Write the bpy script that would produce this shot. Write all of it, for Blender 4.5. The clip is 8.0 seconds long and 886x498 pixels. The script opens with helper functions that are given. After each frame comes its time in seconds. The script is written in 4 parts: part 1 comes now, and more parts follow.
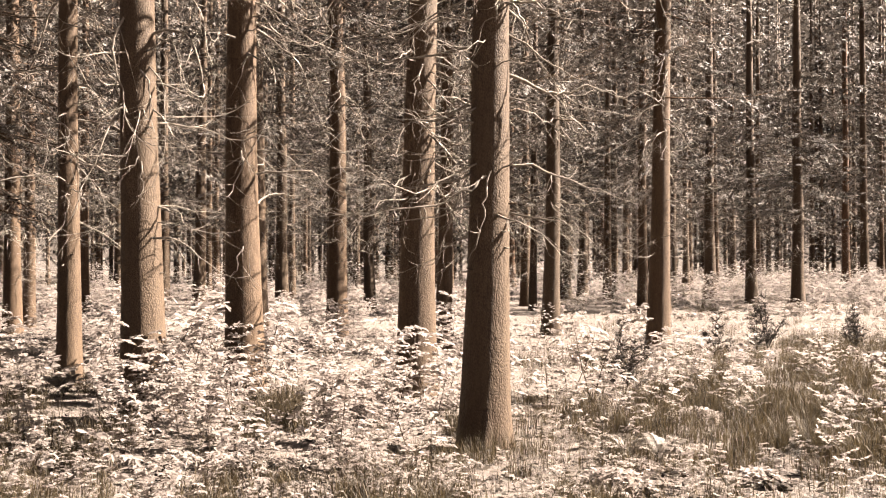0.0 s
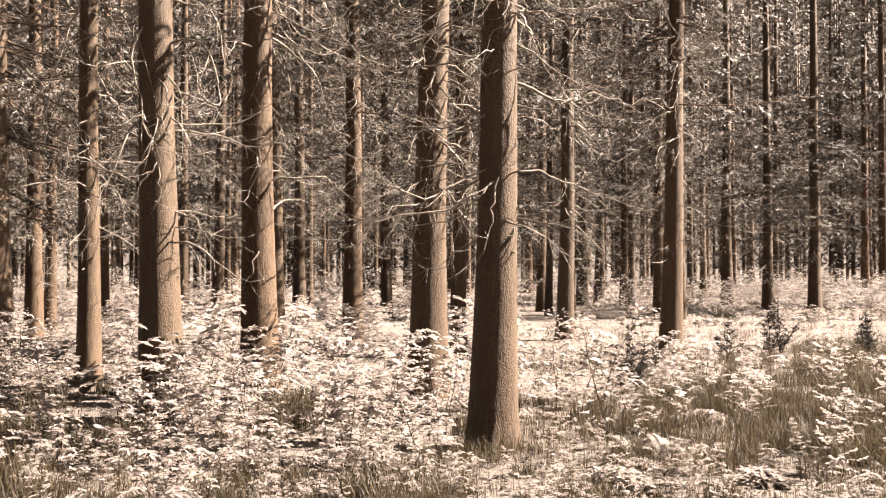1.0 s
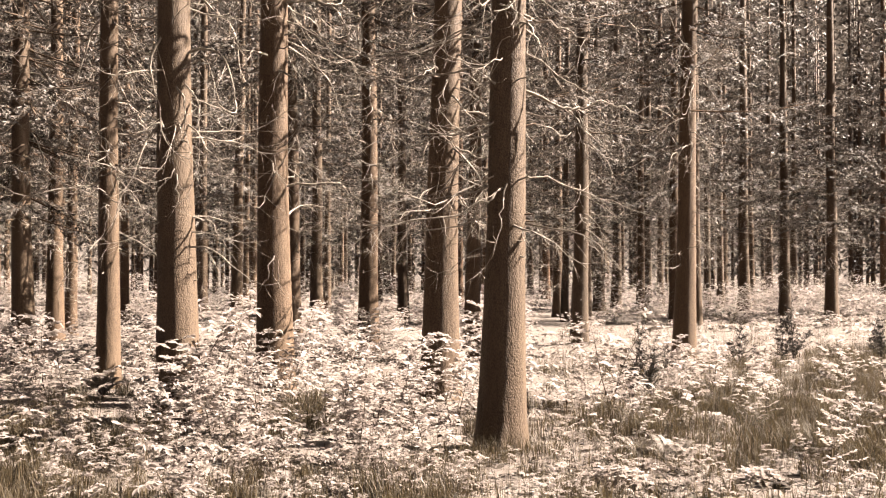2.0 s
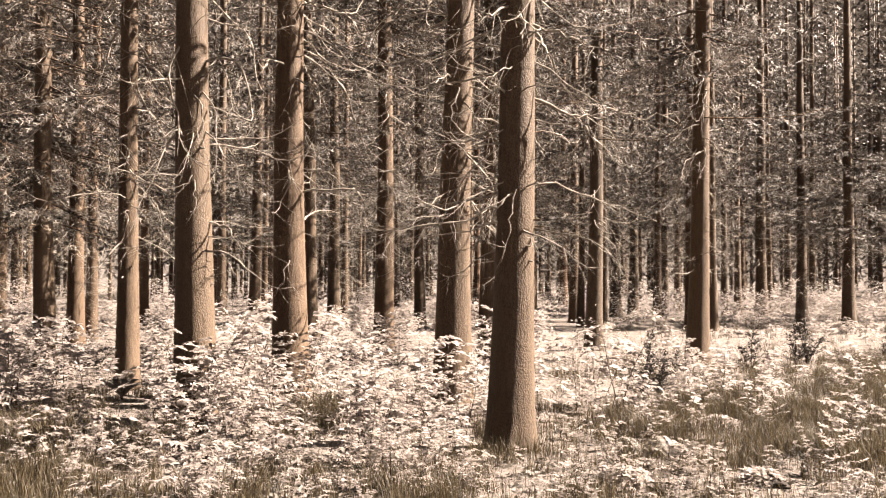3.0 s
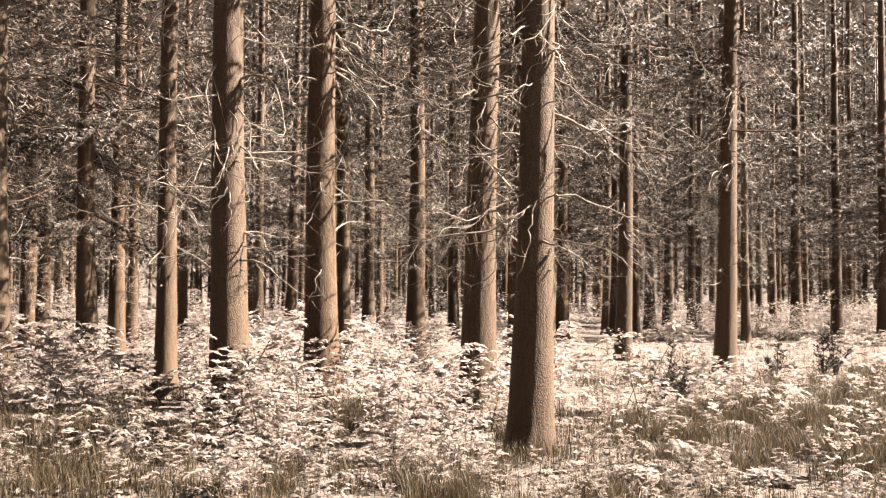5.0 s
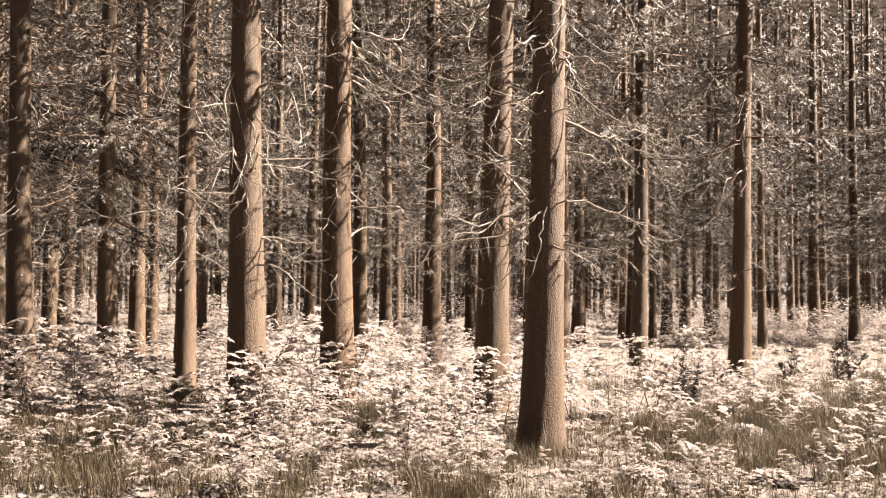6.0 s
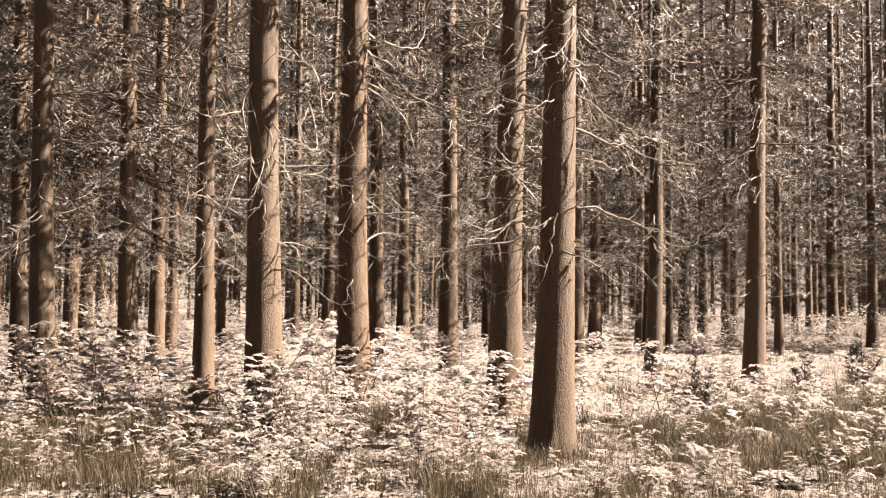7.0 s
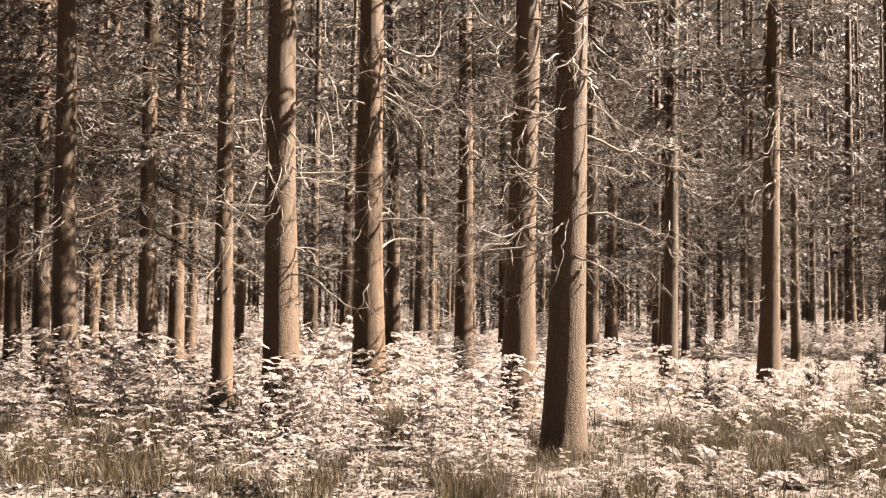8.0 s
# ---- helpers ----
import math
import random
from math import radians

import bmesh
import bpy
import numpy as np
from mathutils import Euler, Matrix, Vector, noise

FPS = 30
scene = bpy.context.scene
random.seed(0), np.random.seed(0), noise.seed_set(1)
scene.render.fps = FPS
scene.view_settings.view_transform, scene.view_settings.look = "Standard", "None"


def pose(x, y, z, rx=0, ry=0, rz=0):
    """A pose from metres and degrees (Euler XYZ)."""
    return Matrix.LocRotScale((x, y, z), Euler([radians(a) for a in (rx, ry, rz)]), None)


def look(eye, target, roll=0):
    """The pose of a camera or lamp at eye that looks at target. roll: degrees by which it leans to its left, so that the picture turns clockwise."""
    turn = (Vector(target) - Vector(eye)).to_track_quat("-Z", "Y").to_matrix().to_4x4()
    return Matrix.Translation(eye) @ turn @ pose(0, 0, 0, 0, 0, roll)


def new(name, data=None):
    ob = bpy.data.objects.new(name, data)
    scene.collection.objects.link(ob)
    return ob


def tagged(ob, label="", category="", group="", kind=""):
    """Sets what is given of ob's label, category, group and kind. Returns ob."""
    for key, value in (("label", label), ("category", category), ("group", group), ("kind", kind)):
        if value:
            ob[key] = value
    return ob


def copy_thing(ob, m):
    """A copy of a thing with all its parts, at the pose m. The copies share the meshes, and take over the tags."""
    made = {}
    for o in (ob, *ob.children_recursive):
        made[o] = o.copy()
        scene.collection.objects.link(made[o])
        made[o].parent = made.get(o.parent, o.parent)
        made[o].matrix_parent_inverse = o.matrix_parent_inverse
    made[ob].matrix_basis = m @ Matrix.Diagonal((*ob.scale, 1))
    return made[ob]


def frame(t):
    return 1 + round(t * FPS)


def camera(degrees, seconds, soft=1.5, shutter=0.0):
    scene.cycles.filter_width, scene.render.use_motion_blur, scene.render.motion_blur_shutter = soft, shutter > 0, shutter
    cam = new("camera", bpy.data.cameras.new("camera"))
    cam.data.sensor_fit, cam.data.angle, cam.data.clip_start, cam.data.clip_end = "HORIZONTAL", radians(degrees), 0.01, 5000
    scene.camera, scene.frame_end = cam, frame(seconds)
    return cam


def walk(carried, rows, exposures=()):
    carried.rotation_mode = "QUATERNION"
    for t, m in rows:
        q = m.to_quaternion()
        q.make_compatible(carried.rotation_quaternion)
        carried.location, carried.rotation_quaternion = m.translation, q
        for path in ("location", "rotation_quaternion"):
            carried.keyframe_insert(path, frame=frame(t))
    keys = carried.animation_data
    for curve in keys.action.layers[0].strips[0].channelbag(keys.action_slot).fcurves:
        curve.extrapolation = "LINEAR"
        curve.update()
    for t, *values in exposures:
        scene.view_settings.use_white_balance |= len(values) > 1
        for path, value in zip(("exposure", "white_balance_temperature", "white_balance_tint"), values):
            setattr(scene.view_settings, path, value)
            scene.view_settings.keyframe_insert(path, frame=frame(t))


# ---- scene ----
cam = camera(44.9, 8.0, soft=1.2)
# seconds, eye, yaw, pitch, roll
PATH = [
    (0, (0.000, 0.000, 1.580), 0.00, 0.90, 0.00),
    (1, (0.091, -0.219, 1.561), 1.01, 1.22, 0.10),
    (2, (0.179, -0.434, 1.542), 2.01, 1.54, 0.20),
    (3, (0.266, -0.647, 1.521), 3.01, 1.86, 0.31),
    (4, (0.352, -0.857, 1.501), 4.01, 2.18, 0.41),
    (5, (0.435, -1.064, 1.479), 5.01, 2.50, 0.51),
    (6, (0.517, -1.269, 1.457), 6.01, 2.82, 0.61),
    (7, (0.598, -1.470, 1.435), 7.00, 3.15, 0.71),
    (8, (0.676, -1.669, 1.411), 7.99, 3.47, 0.81),
]


def facing(eye, yaw, pitch, roll):
    yaw, pitch = radians(yaw), radians(pitch)
    ahead = Vector((-math.sin(yaw) * math.cos(pitch), math.cos(yaw) * math.cos(pitch), math.sin(pitch)))
    return look(eye, Vector(eye) + ahead, roll)


walk(cam, [(t, facing(eye, yaw, pitch, roll)) for t, eye, yaw, pitch, roll in PATH], [(0, 3.40, 7150, 17)])

# ---- daylight ----
SUN_AZIMUTH, SUN_ELEVATION = radians(10), radians(42)  # from +x towards +y
world = bpy.data.worlds.new("world")
scene.world = world
world.use_nodes = True
sky = world.node_tree.nodes.new("ShaderNodeTexSky")
sky.sky_type, sky.sun_disc = "NISHITA", False
sky.altitude, sky.air_density, sky.dust_density, sky.ozone_density = 200, 0.35, 4.0, 0.3
sky.sun_elevation, sky.sun_rotation = SUN_ELEVATION, radians(90) - SUN_AZIMUTH
world.node_tree.nodes["Background"].inputs["Strength"].default_value = 0.008
world.node_tree.links.new(sky.outputs[0], world.node_tree.nodes["Background"].inputs["Color"])
sun = new("sun", bpy.data.lights.new("sun", "SUN"))
sun.data.energy, sun.data.angle, sun.data.color = 5.0, radians(0.53), (1.0, 0.93, 0.84)
toward_sun = Vector((math.cos(SUN_AZIMUTH) * math.cos(SUN_ELEVATION), math.sin(SUN_AZIMUTH) * math.cos(SUN_ELEVATION), math.sin(SUN_ELEVATION)))
sun.matrix_world = look(toward_sun * 60, (0, 0, 0))

# ---- materials ----


class Nodes:
    """A small wrapper round a material's node tree."""

    def __init__(self, name):
        self.mat = bpy.data.materials.new(name)
        self.mat.use_nodes = True
        self.tree = self.mat.node_tree
        self.shader = self.tree.nodes["Principled BSDF"]
        self.out = self.tree.nodes["Material Output"]

    def add(self, kind, **values):
        node = self.tree.nodes.new(kind)
        for key, value in values.items():
            if key in node.inputs:
                node.inputs[key].default_value = value
        return node

    def link(self, a, b):
        self.tree.links.new(a, b)

    def coords(self, scale=(1, 1, 1), geometry=False):
        if geometry:
            source = self.add("ShaderNodeNewGeometry").outputs["Position"]
        else:
            source = self.add("ShaderNodeTexCoord").outputs["Object"]
        mapping = self.add("ShaderNodeMapping", Scale=scale)
        self.link(source, mapping.inputs["Vector"])
        return mapping.outputs["Vector"]

    def noise(self, vector, scale, detail=4.0, rough=0.6):
        node = self.add("ShaderNodeTexNoise", Scale=scale, Detail=detail, Roughness=rough)
        self.link(vector, node.inputs["Vector"])
        return node.outputs["Fac"]

    def ramp(self, fac, *stops):
        node = self.add("ShaderNodeValToRGB")
        elements = node.color_ramp.elements
        while len(elements) < len(stops):
            elements.new(0.5)
        for element, (at, color) in zip(elements, stops):
            element.position, element.color = at, (*color, 1)
        self.link(fac, node.inputs["Fac"])
        return node.outputs["Color"]

    def mix(self, fac, a, b, blend="MIX"):
        node = self.tree.nodes.new("ShaderNodeMix")
        node.data_type, node.blend_type = "RGBA", blend
        for value, slot in ((fac, 0), (a, 6), (b, 7)):
            if isinstance(value, (int, float)):
                node.inputs[slot].default_value = value
            elif isinstance(value, tuple):
                node.inputs[slot].default_value = (*value, 1)
            else:
                self.link(value, node.inputs[slot])
        return node.outputs[2]

    def math(self, operation, a, b):
        node = self.tree.nodes.new("ShaderNodeMath")
        node.operation = operation
        for value, slot in ((a, 0), (b, 1)):
            if isinstance(value, (int, float)):
                node.inputs[slot].default_value = value
            else:
                self.link(value, node.inputs[slot])
        return node.outputs[0]

    def bump(self, height, strength, distance):
        node = self.add("ShaderNodeBump", Strength=strength, Distance=distance)
        self.link(height, node.inputs["Height"])
        self.link(node.outputs["Normal"], self.shader.inputs["Normal"])

    def finish(self, color, roughness, specular=0.3):
        self.link(color, self.shader.inputs["Base Color"])
        self.shader.inputs["Roughness"].default_value = roughness
        self.shader.inputs["Specular IOR Level"].default_value = specular
        return self.mat


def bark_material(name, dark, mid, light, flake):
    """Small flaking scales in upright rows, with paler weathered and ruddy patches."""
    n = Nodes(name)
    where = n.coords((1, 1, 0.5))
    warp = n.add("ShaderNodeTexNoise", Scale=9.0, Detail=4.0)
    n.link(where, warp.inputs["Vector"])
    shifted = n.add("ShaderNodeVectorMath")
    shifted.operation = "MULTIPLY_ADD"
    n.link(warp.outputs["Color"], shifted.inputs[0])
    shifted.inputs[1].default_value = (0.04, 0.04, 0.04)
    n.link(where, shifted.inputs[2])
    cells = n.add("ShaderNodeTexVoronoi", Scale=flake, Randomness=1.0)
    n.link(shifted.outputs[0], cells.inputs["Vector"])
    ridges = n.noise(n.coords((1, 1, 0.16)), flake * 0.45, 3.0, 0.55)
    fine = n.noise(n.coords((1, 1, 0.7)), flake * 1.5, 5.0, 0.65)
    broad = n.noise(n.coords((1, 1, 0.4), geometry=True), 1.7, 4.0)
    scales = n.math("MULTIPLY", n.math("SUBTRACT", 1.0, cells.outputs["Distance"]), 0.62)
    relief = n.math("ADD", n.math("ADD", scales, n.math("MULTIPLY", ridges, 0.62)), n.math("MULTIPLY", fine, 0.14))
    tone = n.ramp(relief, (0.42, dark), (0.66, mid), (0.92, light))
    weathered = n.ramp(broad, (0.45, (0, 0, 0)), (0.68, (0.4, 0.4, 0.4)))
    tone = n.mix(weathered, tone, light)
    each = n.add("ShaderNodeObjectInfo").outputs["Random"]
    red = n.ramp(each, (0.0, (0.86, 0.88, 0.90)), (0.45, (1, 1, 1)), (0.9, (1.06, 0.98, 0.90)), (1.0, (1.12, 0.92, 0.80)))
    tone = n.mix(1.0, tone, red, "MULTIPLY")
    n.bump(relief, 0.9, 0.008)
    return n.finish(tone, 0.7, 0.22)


def island_material(name, dark, light, roughness=0.6, through_light=0.25, spread=(0.15, 0.85)):
    """For many loose leaves or blades: each one has its own tone, and some light shines through."""
    n = Nodes(name)
    each = n.add("ShaderNodeNewGeometry").outputs["Random Per Island"]
    tone = n.ramp(each, (spread[0], dark), (spread[1], light))
    patch = n.noise(n.coords(geometry=True), 1.1, 3.0)
    tone = n.mix(1.0, tone, n.ramp(patch, (0.3, (0.78, 0.76, 0.73)), (0.65, (1, 1, 1))), "MULTIPLY")
    n.finish(tone, roughness, 0.25)
    thin = n.add("ShaderNodeBsdfTranslucent")
    n.link(tone, thin.inputs["Color"])
    both = n.add("ShaderNodeMixShader", Fac=through_light)
    n.link(n.shader.outputs[0], both.inputs[1])
    n.link(thin.outputs[0], both.inputs[2])
    n.link(both.outputs[0], n.out.inputs["Surface"])
    return n.mat


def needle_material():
    """Needle sprays of random tone; the clump noise also paints in canopy shade and lit sprays."""
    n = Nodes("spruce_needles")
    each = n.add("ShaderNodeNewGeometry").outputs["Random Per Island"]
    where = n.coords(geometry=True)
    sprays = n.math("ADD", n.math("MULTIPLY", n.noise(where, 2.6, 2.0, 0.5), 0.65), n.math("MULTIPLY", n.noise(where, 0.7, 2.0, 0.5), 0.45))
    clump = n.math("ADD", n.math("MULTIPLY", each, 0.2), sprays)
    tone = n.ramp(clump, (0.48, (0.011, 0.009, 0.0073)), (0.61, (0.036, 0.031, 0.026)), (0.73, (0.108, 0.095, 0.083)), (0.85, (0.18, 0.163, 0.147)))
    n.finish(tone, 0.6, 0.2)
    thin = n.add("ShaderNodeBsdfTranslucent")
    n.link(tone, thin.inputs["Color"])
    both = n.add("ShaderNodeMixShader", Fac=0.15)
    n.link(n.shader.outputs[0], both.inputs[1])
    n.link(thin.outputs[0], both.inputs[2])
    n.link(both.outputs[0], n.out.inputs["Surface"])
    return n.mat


def wood_material(name, dark, light):
    n = Nodes(name)
    grain = n.noise(n.coords((1, 1, 1)), 22, 5.0, 0.7)
    patch = n.noise(n.coords(geometry=True), 3.0, 2.0)
    tone = n.ramp(grain, (0.3, dark), (0.7, light))
    tone = n.mix(n.math("MULTIPLY", patch, 0.5), tone, dark)
    n.bump(grain, 0.5, 0.004)
    return n.finish(tone, 0.85, 0.2)


def ground_material():
    n = Nodes("forest_floor")
    where = n.coords(geometry=True)
    broad, middle, fine = n.noise(where, 0.35, 4.0), n.noise(where, 3.2, 5.0, 0.65), n.noise(where, 26, 6.0, 0.7)
    tone = n.ramp(fine, (0.30, (0.04, 0.031, 0.023)), (0.42, (0.096, 0.081, 0.071)), (0.66, (0.130, 0.113, 0.102)))
    tone = n.mix(n.ramp(middle, (0.56, (0, 0, 0)), (0.72, (0.7, 0.7, 0.7))), tone, (0.058, 0.048, 0.036))
    tone = n.mix(n.ramp(broad, (0.5, (0, 0, 0)), (0.72, (0.35, 0.35, 0.35))), tone, (0.082, 0.069, 0.054))
    n.bump(n.math("ADD", fine, n.math("MULTIPLY", middle, 2.0)), 0.8, 0.03)
    return n.finish(tone, 0.95, 0.1)


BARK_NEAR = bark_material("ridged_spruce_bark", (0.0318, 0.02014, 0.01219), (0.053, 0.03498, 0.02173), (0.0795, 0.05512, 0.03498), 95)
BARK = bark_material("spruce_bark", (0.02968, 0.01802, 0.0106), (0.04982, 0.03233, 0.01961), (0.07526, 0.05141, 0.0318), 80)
DEADWOOD = wood_material("bleached_deadwood", (0.10, 0.083, 0.066), (0.25, 0.226, 0.198))
DARKWOOD = wood_material("rotten_wood", (0.00588, 0.0042, 0.00336), (0.0294, 0.02142, 0.0147))
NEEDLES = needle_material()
LEAVES = island_material("pale_leaves", (0.225, 0.196, 0.179), (0.318, 0.283, 0.263), 0.5, 0.6, (0.0, 0.5))
FERN = island_material("pale_fern", (0.12, 0.105, 0.092), (0.22, 0.196, 0.176), 0.55, 0.3)
GRASS = island_material("olive_grass", (0.007, 0.005, 0.0027), (0.088, 0.067, 0.037), 0.6, 0.35, (0.0, 1.0))
DARKLEAF = island_material("dark_needles", (0.0084, 0.00672, 0.00546), (0.03906, 0.0315, 0.02436), 0.6, 0.15)
LITTER = island_material("fallen_leaves", (0.04385, 0.03515, 0.02646), (0.1315, 0.1206, 0.1074), 0.7, 0.15)
STEM = wood_material("young_stem", (0.02695, 0.01886, 0.01232), (0.06699, 0.05121, 0.03581))
FLOOR = ground_material()

# ---- shapes ----
chance = random.Random(11)


class Shape:
    """Vertices and faces of one mesh."""

    def __init__(self):
        self.v, self.f = [], []

    def tube(self, points, radii, sides=4):
        """A tapered rod along points."""
        base = len(self.v)
        count = len(points)
        for i, (p, r) in enumerate(zip(points, radii)):
            ahead = points[min(i + 1, count - 1)] - points[max(i - 1, 0)]
            across = ahead.orthogonal().normalized()
            other = ahead.cross(across).normalized()
            for k in range(sides):
                a = 2 * math.pi * k / sides
                self.v.append(p + (across * math.cos(a) + other * math.sin(a)) * r)
        for i in range(count - 1):
            for k in range(sides):
                a, b = base + i * sides + k, base + i * sides + (k + 1) % sides
                self.f.append((a, b, b + sides, a + sides))
        self.f.append(tuple(base + (count - 1) * sides + k for k in range(sides)))

    def blade(self, root, tip, width, normal, bend=0.0):
        """A narrow pointed strip of two faces, folded in the middle."""
        side = (tip - root).cross(normal)
        if side.length < 1e-6:
            side = Vector((1, 0, 0))
        side = side.normalized() * width * 0.5
        middle = root.lerp(tip, 0.45) + normal * bend
        base = len(self.v)
        self.v += [root, middle + side, tip, middle - side]
        self.f.append((base, base + 1, base + 2, base + 3))

    def leaf(self, root, tip, width, normal):
        """An oval leaf folded along its middle rib, with a drooping tip."""
        along = tip - root
        side = along.cross(normal).normalized() * width * 0.5
        lift = normal * along.length * 0.1
        a, b = root + along * 0.3 + lift, root + along * 0.72 + lift * 0.8
        base = len(self.v)
        self.v += [root, a + side, b + side * 0.85, tip - lift * 0.6, b - side * 0.85, a - side]
        self.f += [(base, base + 3, base + 2, base + 1), (base, base + 5, base + 4, base + 3)]

    def spike(self, root, tip, width, normal):
        """A single pointed needle spray."""
        side = (tip - root).cross(normal)
        side = side.normalized() * width * 0.5 if side.length > 1e-6 else Vector((width * 0.5, 0, 0))
        base = len(self.v)
        self.v += [root + side, root - side, tip]
        self.f.append((base, base + 1, base + 2))

    def mesh(self, name, material, smooth=True):
        data = bpy.data.meshes.new(name)
        data.from_pydata([tuple(p) for p in self.v], [], self.f)
        data.materials.append(material)
        if smooth:
            data.polygons.foreach_set("use_smooth", [True] * len(data.polygons))
        return data


def part(name, data, parent, label="", kind=""):
    ob = new(name, data)
    ob.parent = parent
    return tagged(ob, label=label, kind=kind)


def rise(x, y):
    """The height of the forest floor."""
    far = max(0.0, min(1.0, (y - 48) / 30)) * max(0.0, min(1.0, (x + 5) / 25))
    h = 0.5 * far * far * (3 - 2 * far)
    h += 0.10 * noise.noise((x * 0.16, y * 0.16, 3.1)) * min(1.0, max(0.0, (y - 5) / 12))
    h += 0.05 * noise.noise((x * 0.42, y * 0.42, 5.2)) * min(1.0, max(0.0, (y - 4) / 8))
    h += 0.05 * noise.noise((x * 0.9, y * 0.9, 7.7)) + 0.02 * noise.noise((x * 2.9, y * 2.9, 1.3))
    h -= 0.12 * math.exp(-((x - 0.35) ** 2 + (y - 9.2) ** 2) / 1.6)
    return h


# ---- forest floor ----
def forest_floor():
    shape = Shape()
    xs = [-700, -400, -220, -130, -90, -60, -44, -34, -27, -21, -17]
    xs += [-14 + 0.25 * i for i in range(97)] + [12, 15, 19, 24, 30, 38, 50, 70, 100, 150, 240, 420, 700]
    ys = [-700, -380, -200, -110, -60, -35, -20, -12, -7, -3, 0, 2, 4] + [5 + 0.22 * i for i in range(60)]
    ys += [18.5 + 0.7 * i for i in range(30)] + [40, 42, 45, 48, 52, 56, 61, 67, 74, 82, 92, 105, 125, 160, 220, 340, 700]
    xs = sorted(set(xs))
    for y in ys:
        for x in xs:
            shape.v.append(Vector((x, y, rise(x, y) if max(abs(x), abs(y)) < 150 else 0.5)))
    w = len(xs)
    for j in range(len(ys) - 1):
        for i in range(w - 1):
            a = j * w + i
            shape.f.append((a, a + 1, a + w + 1, a + w))
    return tagged(new("ground", shape.mesh("ground", FLOOR)), "pale sunlit forest floor of litter and moss", "ground", kind="structure")


forest_floor()

# ---- spruce trees ----


def trunk_shape(width, height, seed, sides, lean, rings, rough):
    """A trunk with a swollen foot and root lobes; width is taken well above the foot."""
    shape = Shape()
    for z in rings:
        swell = (1 - 0.62 * z / height - 0.34 * max(0.0, z / height - 0.3) ** 2) * (1 + 0.36 * math.exp(-max(z, 0) / 1.5))
        foot = 0.13 * math.exp(-max(z, 0) / 0.16)
        bow = 0.02 * math.sin(z * 0.7 + seed) * min(1, z / 3)
        for k in range(sides):
            a = 2 * math.pi * k / sides
            lobes = 1 + foot * (0.75 + 0.6 * math.sin(a * 4 + seed * 1.7) + 0.4 * math.sin(a * 7 + seed))
            r = width / 2 * swell * lobes
            spot = (math.cos(a) * 1.6, math.sin(a) * 1.6, z * 0.55 + seed * 9.1)
            r *= 1 + 0.035 * noise.noise(spot)
            if rough:
                cell = (math.cos(a) * 9, math.sin(a) * 9, z * 7.5 + seed)
                r += rough * noise.noise(cell) + 0.6 * rough * noise.noise((cell[0] * 2.3, cell[1] * 2.3, cell[2] * 1.6))
            shape.v.append(Vector((lean * z + bow + math.cos(a) * r, math.sin(a) * r, z)))
    for i in range(len(rings) - 1):
        for k in range(sides):
            a, b = i * sides + k, i * sides + (k + 1) % sides
            shape.f.append((a, b, b + sides, a + sides))
    return shape


def wander(start, way, length, steps, droop, lift, shake, rnd):
    """Points of a branch that sags and then turns up at its end."""
    points, p, d = [start.copy()], start.copy(), way.normalized()
    for i in range(steps):
        u = (i + 1) / steps
        d = (d + Vector((rnd.uniform(-shake, shake), rnd.uniform(-shake, shake), rnd.uniform(-shake, shake) - droop * (1 - u) + lift * u))).normalized()
        p = p + d * (length / steps)
        points.append(p.copy())
    return points


def dead_branch(shape, start, way, length, thick, rnd, twigs=7, sides=4):
    """A bare, bleached branch with crooked side twigs."""
    steps = max(4, int(length * (7 if sides > 3 else 3)))
    points = wander(start, way, length, steps, 0.20, 0.24, 0.34 if sides > 3 else 0.26, rnd)
    shape.tube(points, [thick * (0.2 + 0.8 * (1 - i / steps) ** 1.3) for i in range(steps + 1)], sides)
    for _ in range(twigs):
        i = rnd.randint(1, steps)
        ahead = points[i] - points[i - 1]
        off = Vector((rnd.gauss(0, 1), rnd.gauss(0, 1), rnd.gauss(-0.35, 0.8))).normalized()
        reach = length * rnd.uniform(0.12, 0.42) * (1.15 - 0.6 * i / steps)
        twig = wander(points[i], ahead.normalized() * 0.9 + off, reach, 4, 0.12, 0.2, 0.24, rnd)
        fine = max(0.0022, thick * 0.36 * (1 - 0.6 * i / steps))
        shape.tube(twig, [fine * (1 - 0.17 * k) for k in range(5)], 3)
        if reach > 0.3 and rnd.random() < 0.6:
            side = (twig[2] - twig[1]).normalized() + Vector((rnd.uniform(-1, 1), rnd.uniform(-1, 1), rnd.uniform(-1, 0.6)))
            shape.tube(wander(twig[2], side, reach * 0.45, 3, 0.1, 0.1, 0.25, rnd), [fine * 0.6, fine * 0.5, fine * 0.4, fine * 0.25], 3)


